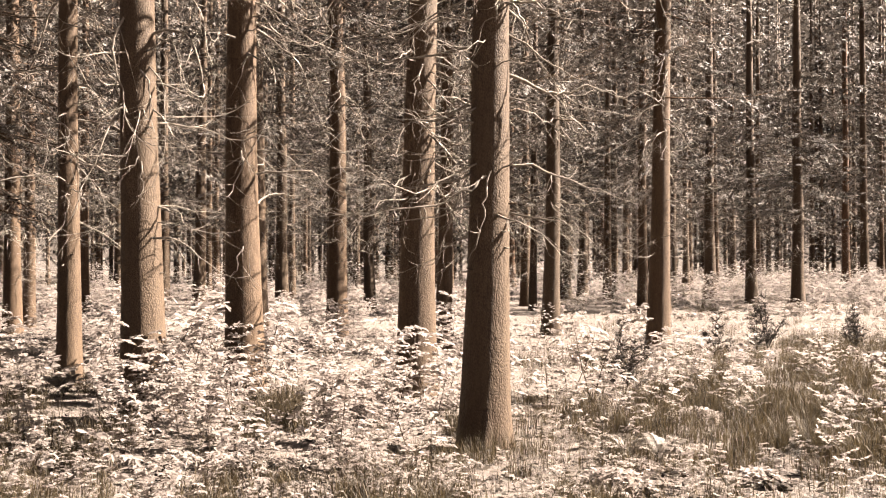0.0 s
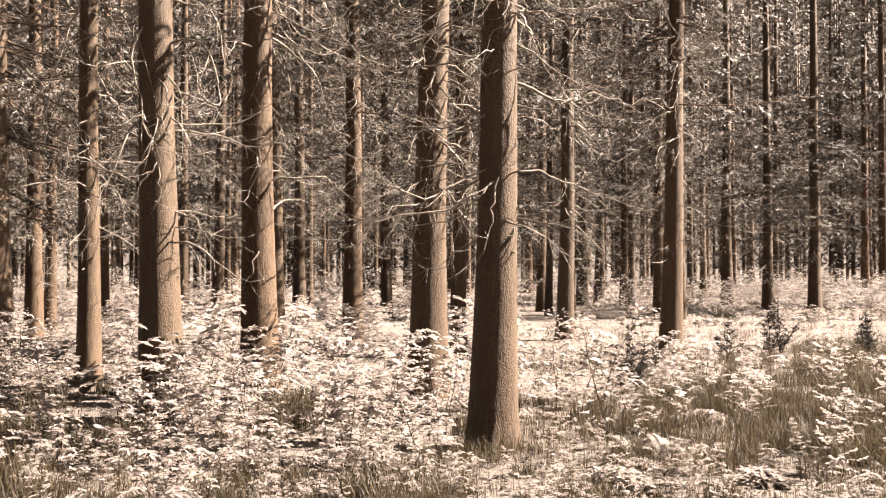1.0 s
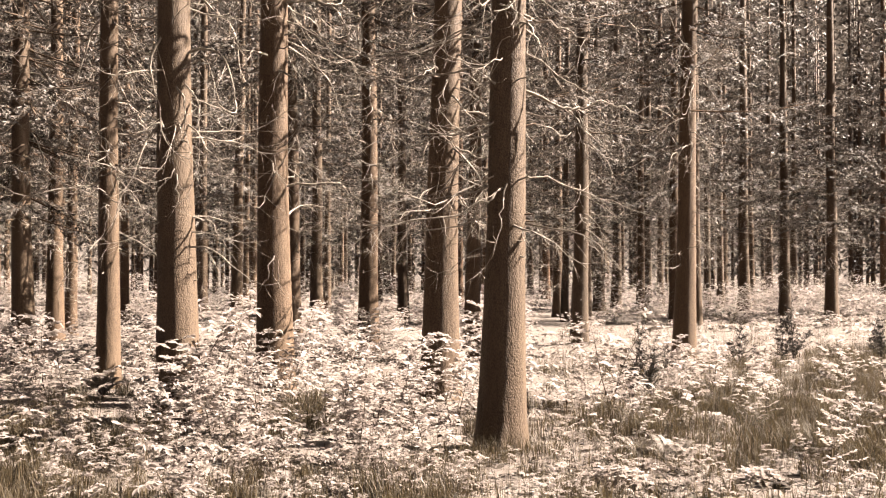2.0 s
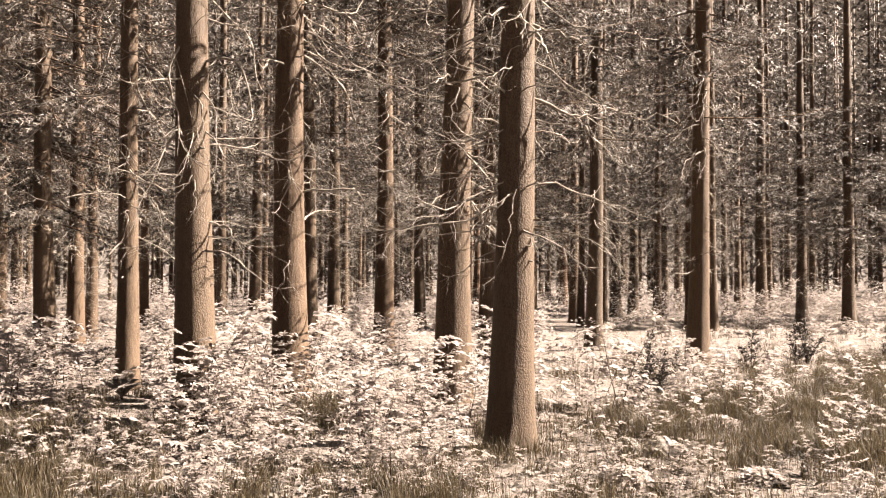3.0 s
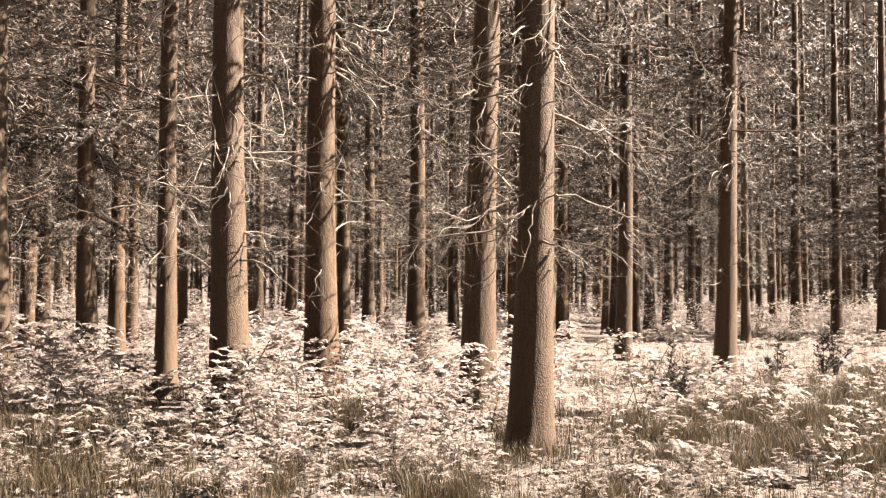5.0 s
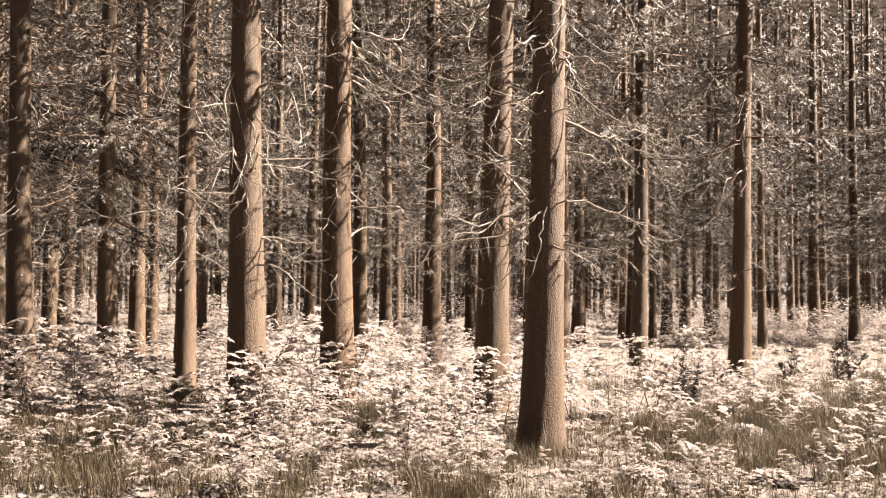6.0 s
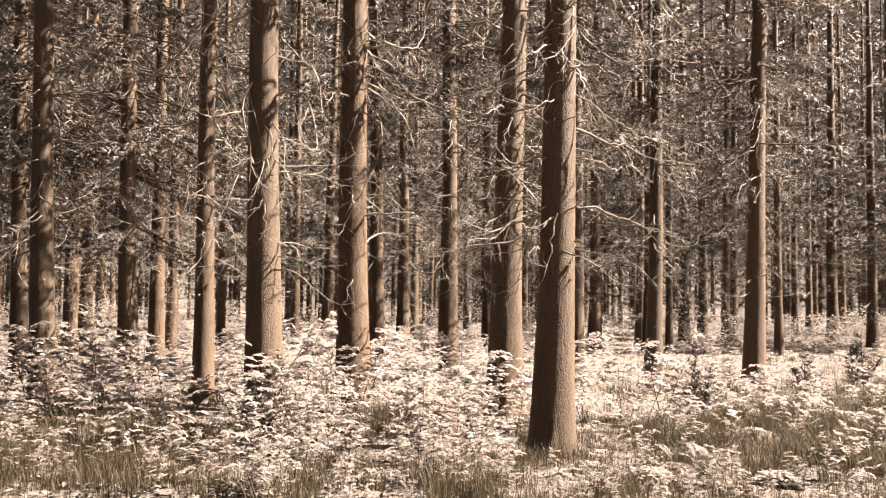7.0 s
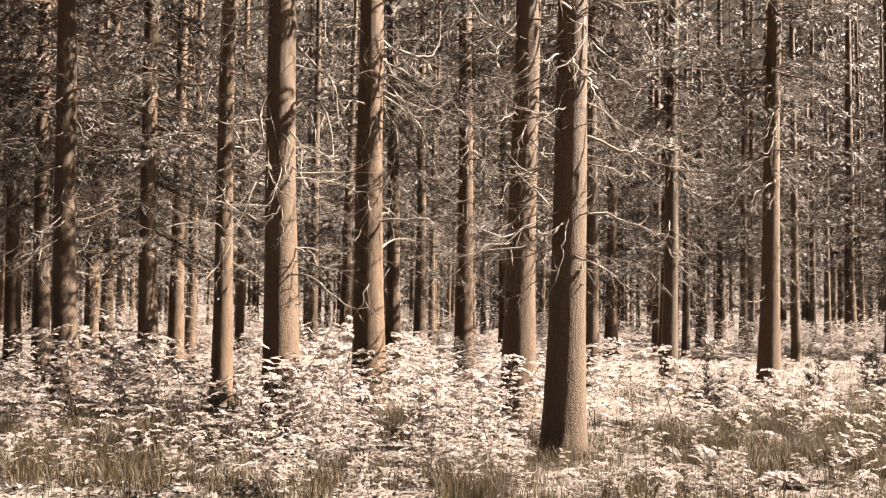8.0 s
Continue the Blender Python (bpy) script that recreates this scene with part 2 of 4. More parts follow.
def bough(wood, green, start, angle, length, rnd, twigs, strips, size, sides):
    """A living bough: a sagging rod with hanging side twigs, each set with sprays of needles."""
    way = Vector((math.cos(angle), math.sin(angle), rnd.uniform(-0.35, 0.05)))
    steps = 4
    points = wander(start, way, length, steps, 0.14, 0.2, 0.08, rnd)
    if sides > 2:
        wood.tube(points, [0.022 * (1 - 0.8 * i / steps) for i in range(steps + 1)], sides)
    else:
        wood.spike(points[0], points[2], 0.05, Vector((0, 0, 1)))
        wood.spike(points[2], points[4], 0.03, Vector((0, 0, 1)))
    for k in range(twigs):
        u = (0.15 + 0.85 * (k + rnd.random()) / twigs) * steps
        i = min(int(u), steps - 1)
        root = points[i].lerp(points[i + 1], u - i)
        ahead = (points[i + 1] - points[i]).normalized()
        out = ahead.cross(Vector((0, 0, 1))).normalized() * (1 if k % 2 else -1)
        way = out * rnd.uniform(0.3, 1.0) + ahead * rnd.uniform(0.2, 0.8) - Vector((0, 0, rnd.uniform(0.0, 0.75)))
        end = root + way.normalized() * (0.12 + length * rnd.uniform(0.10, 0.24))
        along = (end - root).normalized()
        side = along.orthogonal().normalized()
        other = along.cross(side)
        wood.spike(root, end, 0.016, other)
        for m in range(strips):
            a = root.lerp(end, ((m + rnd.random()) / strips) ** 0.8)
            b = rnd.uniform(0, 6.283)
            ring = side * math.cos(b) + other * math.sin(b)
            tip = a + (along * rnd.uniform(0.4, 0.9) + ring * rnd.uniform(0.4, 0.8) + Vector((0, 0, 0.1))) * size * rnd.uniform(0.7, 1.3)
            green.spike(a, tip, size * rnd.uniform(0.15, 0.29), along.cross(ring))


def crown_shapes(height, low, seed, whorl, per_whorl, twigs, strips, size, reach, sides=2, fine=99):
    rnd = random.Random(seed)
    wood, green = Shape(), Shape()
    z = low
    while z < height - 0.6:
        u = (z - low) / (height - low)
        coarse = z > fine
        for k in range((4 if per_whorl > 5 else 1) if coarse else per_whorl):
            if u < 0.12 and rnd.random() < 0.35:
                continue
            length = (0.8 if coarse else 1.0) * reach * (0.75 + 0.5 * rnd.random()) * (1 - u) ** 0.75 + 0.35
            start = Vector((0, 0, z + rnd.uniform(-0.3, 0.3) * whorl))
            bough(wood, green, start, rnd.uniform(0, 2 * math.pi), length, rnd, 5 if coarse else twigs, 4 if coarse else strips, 0.34 if coarse else size, sides)
        z += whorl * rnd.uniform(0.8, 1.2)
    return wood, green


def dead_zone(tree, width, lean, low, high, count, rnd, reach, twigs, joined=False, sides=4, haze=0):
    """Bare branches round the lower trunk, each one a part, or all of them as one."""
    shape = Shape()
    for _ in range(count):
        z = low + (high - low) * rnd.random() ** 0.85
        a = rnd.uniform(0, 2 * math.pi)
        start = Vector((lean * z + math.cos(a) * width * 0.42, math.sin(a) * width * 0.42, z))
        way = Vector((math.cos(a), math.sin(a), rnd.uniform(-0.55, 0.25)))
        length = reach * rnd.uniform(0.25, 1.0) * (0.6 + 0.4 * (z - low) / (high - low))
        dead_branch(shape, start, way, length, rnd.uniform(0.006, 0.012) * (0.75 + 0.45 * length), rnd, twigs, sides)
        if joined:
            for _ in range(haze):
                u = rnd.random()
                root = start + way * length * u + Vector((rnd.gauss(0, 0.12), rnd.gauss(0, 0.12), rnd.gauss(-0.22 * u * length, 0.14)))
                tip = root + (way * 0.5 + Vector((rnd.gauss(0, 0.6), rnd.gauss(0, 0.6), rnd.gauss(-0.2, 0.5)))) * rnd.uniform(0.2, 0.6)
                shape.spike(root, tip, rnd.uniform(0.008, 0.018), Vector((rnd.gauss(0, 1), rnd.gauss(0, 1), rnd.gauss(0, 1))).normalized())
        else:
            part("dead_branch", shape.mesh("dead_branch", DEADWOOD), tree)
            shape = Shape()
    if joined:
        part("dead_brushwood", shape.mesh("dead_brushwood", DEADWOOD), tree, "bare bleached lower branches", "stuff")


def crown(tree, shapes):
    wood, green = shapes
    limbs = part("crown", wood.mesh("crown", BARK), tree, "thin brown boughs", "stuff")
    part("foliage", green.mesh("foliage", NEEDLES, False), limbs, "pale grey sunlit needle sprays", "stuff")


CROWNS = [crown_shapes(21, 7.8, 40 + i, 0.6, 6, 8, 6, 0.34, 2.5, 3) for i in range(2)]
LOW_CROWNS = [crown_shapes(20, 5.2, 44, 0.55, 6, 16, 20, 0.115, 2.1, 3, 8.6), crown_shapes(20, 4.0, 45, 0.5, 7, 16, 20, 0.115, 2.5, 3, 8.8)]


def near_spruce(x, y, width, lean, seed, branches, low=1.9):
    """One of the trees that stand close, with ridged bark."""
    rnd = random.Random(seed)
    tree = new("spruce_tree")
    tree.matrix_world = pose(x, y, rise(x, y) - 0.05)
    rings = [0.05 * i for i in range(24)] + [1.2 + 0.07 * i for i in range(60)] + [5.4 + 0.6 * i for i in range(16)] + [15, 17, 19, 21, 21.8]
    trunk = trunk_shape(width, 22.0, seed, 52 if y < 15 else 36, lean, rings, 0.0045)
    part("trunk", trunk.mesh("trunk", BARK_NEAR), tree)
    dead_zone(tree, width, lean, low, 5.6 if y < 15 else 7.0, branches * (5 if y < 15 else 4) // 2, rnd, 2.6, 11)
    for _ in range(9):
        z, a = rnd.uniform(0.7, 4.0), rnd.uniform(0, 2 * math.pi)
        r = width / 2 * (1 + 0.36 * math.exp(-z / 1.5)) * (1 - 0.62 * z / 22) * 0.93
        start = Vector((lean * z + math.cos(a) * r, math.sin(a) * r, z))
        stub = Shape()
        long = rnd.uniform(0.04, 0.13)
        stub.tube(wander(start, Vector((math.cos(a), math.sin(a), rnd.uniform(-0.5, 0.3))), long, 3, 0.1, 0.1, 0.15, rnd), [0.014, 0.009, 0.007, 0.005], 6)
        part("branch_stub", stub.mesh("branch_stub", DEADWOOD if rnd.random() < 0.4 else BARK), tree)
    crown(tree, CROWNS[seed % 2] if y < 17 else LOW_CROWNS[1 if x < -7 else 0])
    build = "stout" if width > 0.35 else "slender" if width < 0.28 else "straight"
    tilt = "leaning " if abs(lean) > 0.02 else ""
    return tagged(tree, f"{build} {tilt}spruce with ridged bark and bare bleached lower branches", "tree", "spruces of the plantation")


NEAR = [
    # x, y, width above the foot, lean, bare branches
    (0.372, 9.75, 0.365, 0.019, 21), (-3.133, 11.25, 0.40, -0.015, 16), (-2.431, 13.2, 0.40, -0.012, 18), (-0.323, 13.0, 0.40, 0.012, 20),
    (-2.232, 22.7, 0.38, -0.005, 26), (2.509, 25.0, 0.35, 0.012, 26), (4.276, 21.4, 0.385, 0.022, 28), (-4.946, 14.2, 0.27, -0.004, 18),
    (-7.757, 18.0, 0.335, -0.024, 22), (-7.116, 13.5, 0.335, -0.034, 18), (-4.0, 23.5, 0.33, -0.02, 22), (0.01, 20.0, 0.265, 0.013, 18),
    (0.645, 20.0, 0.265, -0.002, 20), (-10.763, 19.5, 0.32, -0.027, 22), (-12.825, 22.0, 0.34, -0.03, 22),
]
for i, (x, y, width, lean, branches) in enumerate(NEAR):
    near_spruce(x, y, width, lean, i + 1, branches)


def crooked_branch(x, y, route, thick, twigs, seed):
    """A bare branch of the tree at (x, y) along a route of places in the world."""
    tree = min((ob for ob in scene.objects if ob.name.startswith("spruce_tree")), key=lambda ob: (ob.location.x - x) ** 2 + (ob.location.y - y) ** 2)
    rnd, shape = random.Random(seed), Shape()
    bends = [Vector(p) - tree.location for p in route]
    points = []
    for a, b in zip(bends, bends[1:]):
        for k in range(4):
            points.append(a.lerp(b, k / 4) + Vector((rnd.gauss(0, 0.014), rnd.gauss(0, 0.014), rnd.gauss(0, 0.014))))
    points.append(bends[-1])
    last = len(points) - 1
    shape.tube(points, [thick * 1.35 * (0.2 + 0.8 * (1 - i / last) ** 1.2) for i in range(last + 1)], 6)
    for _ in range(twigs):
        i = rnd.randint(2, last)
        way = (points[i] - points[i - 1]).normalized() + Vector((rnd.gauss(0, 0.7), rnd.gauss(0, 0.7), rnd.gauss(-0.2, 0.7)))
        twig = wander(points[i], way, rnd.uniform(0.15, 0.5), 5, 0.1, 0.12, 0.22, rnd)
        shape.tube(twig, [thick * 0.42 * (1 - 0.15 * k) for k in range(6)], 4)
    part("dead_branch", shape.mesh("dead_branch", DEADWOOD), tree, "long crooked bleached branch")


crooked_branch(0.37, 9.75, [(0.40, 9.60, 2.40), (0.25, 9.45, 2.26), (-0.07, 9.4, 2.10), (-0.46, 9.3, 2.07), (-0.75, 9.2, 1.98)], 0.011, 8, 1)
crooked_branch(0.37, 9.75, [(0.39, 9.57, 2.42), (0.40, 9.46, 2.20), (0.36, 9.45, 1.95), (0.22, 9.42, 1.62)], 0.008, 3, 2)
crooked_branch(0.37, 9.75, [(0.55, 9.85, 3.37), (0.92, 9.9, 3.2), (1.13, 9.9, 3.18), (1.33, 9.9, 3.25), (1.65, 9.95, 3.17), (1.98, 10.0, 3.22)], 0.013, 8, 3)
crooked_branch(0.37, 9.75, [(1.0, 9.9, 3.19), (1.2, 9.95, 2.95), (1.42, 9.95, 2.78)], 0.008, 3, 4)
crooked_branch(0.37, 9.75, [(0.55, 9.75, 2.56), (1.05, 9.8, 2.42), (1.44, 9.85, 2.26), (1.8, 9.9, 2.14)], 0.009, 8, 5)
crooked_branch(0.37, 9.75, [(0.56, 9.7, 4.05), (0.9, 9.6, 3.9), (1.14, 9.55, 3.78), (1.06, 9.5, 3.42)], 0.010, 6, 6)
crooked_branch(0.37, 9.75, [(0.56, 9.75, 3.72), (0.92, 9.7, 3.46), (1.22, 9.7, 3.28), (1.6, 9.75, 3.12)], 0.008, 7, 7)
crooked_branch(0.37, 9.75, [(0.42, 9.6, 4.15), (0.50, 9.45, 4.0), (0.46, 9.42, 3.78), (0.32, 9.4, 3.66)], 0.010, 3, 8)
crooked_branch(-3.13, 11.25, [(-2.96, 11.2, 2.18), (-2.74, 11.1, 2.15), (-2.59, 11.1, 1.96), (-2.2, 11.1, 1.88)], 0.010, 6, 9)
crooked_branch(-3.13, 11.25, [(-3.22, 11.1, 3.16), (-3.3, 11.0, 3.2), (-3.56, 11.0, 3.06), (-3.8, 11.0, 3.16)], 0.012, 5, 10)
crooked_branch(-3.13, 11.25, [(-3.12, 11.08, 2.72), (-3.24, 10.98, 2.56), (-3.3, 10.95, 2.44)], 0.007, 4, 11)
crooked_branch(-3.13, 11.25, [(-3.12, 11.08, 2.72), (-3.08, 10.98, 2.42), (-3.18, 10.97, 2.16)], 0.007, 2, 12)
crooked_branch(-3.13, 11.25, [(-2.98, 11.2, 3.5), (-2.68, 11.1, 3.38), (-2.4, 11.1, 3.2)], 0.010, 6, 13)
crooked_branch(-2.43, 13.2, [(-2.3, 13.1, 2.72), (-1.6, 13.0, 2.72), (-1.32, 13.0, 2.48), (-1.0, 13.0, 2.3)], 0.012, 7, 14)
crooked_branch(-2.43, 13.2, [(-2.40, 13.03, 1.90), (-2.47, 12.95, 1.60), (-2.58, 12.93, 1.38)], 0.009, 3, 15)
crooked_branch(-0.32, 13.0, [(-0.24, 12.83, 4.02), (-0.30, 12.75, 3.8), (-0.36, 12.73, 3.5)], 0.013, 5, 16)
crooked_branch(-0.32, 13.0, [(-0.16, 12.9, 3.2), (0.2, 12.8, 3.0), (0.5, 12.7, 3.05)], 0.012, 6, 17)
crooked_branch(-2.23, 22.7, [(-2.3, 22.55, 2.46), (-2.6, 22.4, 2.2), (-3.1, 22.3, 2.28)], 0.016, 6, 18)


def pattern_spruce(seed, low, detail):
    """A tree to be repeated farther off; its trunk is 0.33 wide above the foot."""
    rnd = random.Random(seed)
    tree = new("spruce_tree")
    rings = [0, 0.08, 0.2, 0.4, 0.7, 1.1, 1.6, 2.2, 3, 4, 5.5, 7, 9, 12, 16, 20, 24]
    trunk = trunk_shape(0.33, 24.5, seed, 14, rnd.uniform(-0.012, 0.012), rings, 0.004)
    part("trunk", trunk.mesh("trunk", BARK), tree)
    dead_zone(tree, 0.33, 0, 1.2, low + 2.5, (8, 18, 44)[detail], rnd, 2.3, 3 if detail == 2 else 1, joined=True, sides=3, haze=(0, 14, 16)[detail])
    if detail == 0:
        crown(tree, crown_shapes(24, low, seed, 1.1, 4, 6, 4, 0.5, 2.2))
    elif detail == 2:
        crown(tree, crown_shapes(24, low, seed, 0.72, 4, 14, 18, 0.155, 2.1, 3, 11.5))
    else:
        crown(tree, crown_shapes(24, low, seed, 0.85, 4, 8, 9, 0.30, 2.1, 2, 16.0))
    return tagged(tree, "slender spruce with brown trunk and pale needle crown", "tree", "spruces of the plantation")


def plant(pattern, x, y, width, turn, tall=1.0):
    s = width * 1.13 / 0.33
    return pose(x, y, rise(x, y) - 0.04, 0, 0, turn) @ Matrix.Diagonal((max(0.75, s), max(0.75, s), tall, 1))


MIDDLE = [
    (-12.84, 26.0, 0.32), (-13.13, 27.5, 0.32), (-10.23, 25.5, 0.34), (-10.62, 27.5, 0.25), (-12.04, 36.0, 0.26), (-9.79, 43.0, 0.41),
    (-5.55, 37.0, 0.37), (-6.19, 44.0, 0.23), (-2.73, 40.0, 0.34), (1.31, 36.0, 0.37), (3.16, 41.0, 0.32), (3.18, 38.0, 0.2),
    (4.0, 38.0, 0.2), (6.89, 37.0, 0.3), (7.48, 36.0, 0.24), (12.65, 44.0, 0.38), (13.57, 41.0, 0.39), (7.5, 49.0, 0.32),
    (8.13, 51.0, 0.31), (12.44, 50.0, 0.45), (-4.76, 52.0, 0.24), (5.95, 52.0, 0.45),
]
FAR = [
    (-16.06, 60.0, 0.26), (-15.76, 60.0, 0.36), (-12.46, 57.0, 0.27), (-10.27, 80.0, 0.27), (4.65, 73.0, 0.44), (7.16, 55.0, 0.42),
    (11.43, 85.0, 0.29), (10.23, 60.0, 0.31), (11.15, 52.0, 0.27), (14.24, 62.0, 0.32), (15.56, 61.0, 0.26), (21.62, 80.0, 0.41),
    (19.07, 65.0, 0.31), (28.18, 75.0, 0.46), (25.55, 65.0, 0.43), (12.46, 55.0, 0.29),
]
detailed = [pattern_spruce(60 + i, 4.4 + 0.7 * i, 2) for i in range(3)]
plain = [pattern_spruce(80 + i, 4.0 + 0.6 * i, 1) for i in range(4)]
rough = [pattern_spruce(95 + i, 5.0 + i, 0) for i in range(2)]
spots = [(x, y) for x, y, *_ in NEAR]
for i, (x, y, width) in enumerate(MIDDLE):
    spots.append((x, y))
    copy_thing(detailed[i % 3], plant(detailed[i % 3], x, y, width, i * 67, 0.72 + 0.04 * (i % 5)))
for i, (x, y, width) in enumerate(FAR):
    spots.append((x, y))
    copy_thing(plain[i % 4], plant(plain[i % 4], x, y, width, i * 71, 1.05 + 0.06 * (i % 5)))


def low_boughs(x, y, low, high, many, length, seed):
    """Living boughs that hang low on the tree at (x, y)."""
    tree = min((ob for ob in scene.objects if ob.name.startswith("spruce_tree")), key=lambda ob: (ob.location.x - x) ** 2 + (ob.location.y - y) ** 2)
    rnd = random.Random(seed)
    for k in range(many):
        wood, green = Shape(), Shape()
        angle = 6.283 * (k + rnd.random()) / many
        bough(wood, green, Vector((0, 0, rnd.uniform(low, high))), angle, length * rnd.uniform(0.7, 1.2), rnd, 22, 24, 0.11 if y < 25 else 0.15, 3)
        limb = part("live_bough", wood.mesh("live_bough", BARK), tree, "low living bough", "stuff")
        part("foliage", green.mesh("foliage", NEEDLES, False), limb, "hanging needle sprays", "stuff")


low_boughs(-7.757, 18.0, 2.5, 4.2, 9, 1.7, 1)
low_boughs(-10.763, 19.5, 4.8, 7.0, 8, 2.0, 2)
low_boughs(-12.825, 22.0, 5.2, 7.5, 8, 2.2, 3)
low_boughs(1.31, 36.0, 3.2, 5.2, 8, 2.0, 4)
low_boughs(-9.79, 43.0, 3.6, 5.4, 6, 2.0, 5)
low_boughs(13.57, 41.0, 4.0, 6.5, 7, 2.2, 6)


def inside_view(x, y, margin=0.0):
    """Whether a spot lies in the wedge that the walk looks over."""
    bearing = math.degrees(math.atan2(x - 0.3, y + 0.8))
    return -34 - margin < bearing < 25 + margin


# the plantation goes on between and behind the trees above
count = 0
for _ in range(6000):
    y = 46 + 64 * chance.random() ** 0.8
    x = chance.uniform(-0.75, 0.55) * y
    if not inside_view(x, y, 1) or any((x - a) ** 2 + (y - b) ** 2 < (17 if x < 0 else 36) for a, b in spots):
        continue
    if x > 0.12 * y and y < 64:
        continue
    spots.append((x, y))
    p = plain[count % 4]
    copy_thing(p, plant(p, x, y, chance.uniform(0.24, 0.40), chance.uniform(0, 360), chance.uniform(1.05, 1.35)))
    count += 1
    if count == 95:
        break
# unseen wood added round the walk to block sky light, open towards the sun
ring = 0
for _ in range(3000):
    a, r = chance.uniform(0, 360), chance.uniform(7, 42)
    x, y = 0.3 + math.sin(radians(a)) * r, -1.5 + math.cos(radians(a)) * r
    if inside_view(x, y, 5) or 26 < a < 150 or any((x - b) ** 2 + (y - c) ** 2 < 20 for b, c in spots):
        continue
    spots.append((x, y))
    p = rough[ring % 2]
    copy_thing(p, plant(p, x, y, chance.uniform(0.26, 0.38), chance.uniform(0, 360), chance.uniform(0.85, 1.1)))
    ring += 1
    if ring == 44:
        break
# trees added out of view on the right to shade the far crowns
for i, (x, y) in enumerate(((20.5, 40), (24, 47), (28.5, 55), (34, 66), (40, 78), (32, 51), (38, 62))):
    copy_thing(plain[i % 4], plant(plain[i % 4], x, y, 0.34, x * 9, 1.15))
for p in detailed + plain + rough:
    for ob in (*p.children_recursive, p):
        bpy.data.objects.remove(ob)


def far_woods():
    """The closed wood beyond, too far to tell its trees apart."""
    shape, green = Shape(), Shape()
    rnd = random.Random(5)
    for i in range(400):
        bearing, far = radians(rnd.uniform(-45, 34)), rnd.uniform(98, 150)
        x, y = math.sin(bearing) * far, math.cos(bearing) * far
        shape.tube([Vector((x, y, 0)), Vector((x, y, 16)), Vector((x, y, 33))], [0.24, 0.15, 0.03], 5)
        for _ in range(360):
            z = 2.0 + 33 * rnd.random()
            a, r = rnd.uniform(0, 6.283), (3.8 - 0.1 * z) * math.sqrt(rnd.random())
            root = Vector((x + math.cos(a) * r, y + math.sin(a) * r, z))
            tip = root + Vector((math.cos(a), math.sin(a), rnd.uniform(-1.2, 0.8))) * rnd.uniform(0.35, 1.0)
            green.spike(root, tip, rnd.uniform(0.12, 0.32), Vector((rnd.gauss(0, 1), rnd.gauss(0, 1), 0.6)).normalized())
    woods = new("far_woods", shape.mesh("far_woods", BARK))
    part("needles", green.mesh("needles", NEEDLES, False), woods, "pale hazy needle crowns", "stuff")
    tagged(woods, "dense distant spruce wood closing the view", "woods", kind="stuff")


far_woods()


def distance():
    """One plain curved backdrop that glows by itself, painted as the haze of the wood far beyond."""
    n = Nodes("glowing_haze")
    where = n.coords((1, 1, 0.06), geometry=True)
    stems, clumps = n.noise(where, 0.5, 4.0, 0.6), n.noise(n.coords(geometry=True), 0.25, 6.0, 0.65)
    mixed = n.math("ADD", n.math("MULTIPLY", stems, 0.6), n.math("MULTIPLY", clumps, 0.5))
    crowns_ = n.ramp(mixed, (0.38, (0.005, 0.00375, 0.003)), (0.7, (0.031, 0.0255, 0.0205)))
    # the low band glows brighter, painting a sunlit floor far off
    lit_floor = n.ramp(mixed, (0.38, (0.03, 0.023, 0.018)), (0.7, (0.125, 0.105, 0.088)))
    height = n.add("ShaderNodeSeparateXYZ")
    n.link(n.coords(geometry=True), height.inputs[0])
    tone = n.mix(n.ramp(n.math("MULTIPLY", height.outputs["Z"], 0.05), (0.15, (0, 0, 0)), (0.75, (1, 1, 1))), lit_floor, crowns_)
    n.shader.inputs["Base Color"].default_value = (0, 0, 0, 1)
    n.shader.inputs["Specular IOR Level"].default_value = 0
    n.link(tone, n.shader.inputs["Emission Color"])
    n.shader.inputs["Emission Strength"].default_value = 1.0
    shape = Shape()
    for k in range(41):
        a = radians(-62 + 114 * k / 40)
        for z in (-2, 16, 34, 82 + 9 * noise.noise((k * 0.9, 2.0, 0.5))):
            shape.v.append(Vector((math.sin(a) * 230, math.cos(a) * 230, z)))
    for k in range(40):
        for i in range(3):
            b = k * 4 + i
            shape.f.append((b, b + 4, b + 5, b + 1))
    tagged(new("backdrop", shape.mesh("backdrop", n.mat)), "self-glowing backdrop painted as the hazy brown distance of the wood", "backdrop", kind="structure")


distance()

# ---- saplings, bushes and ferns ----


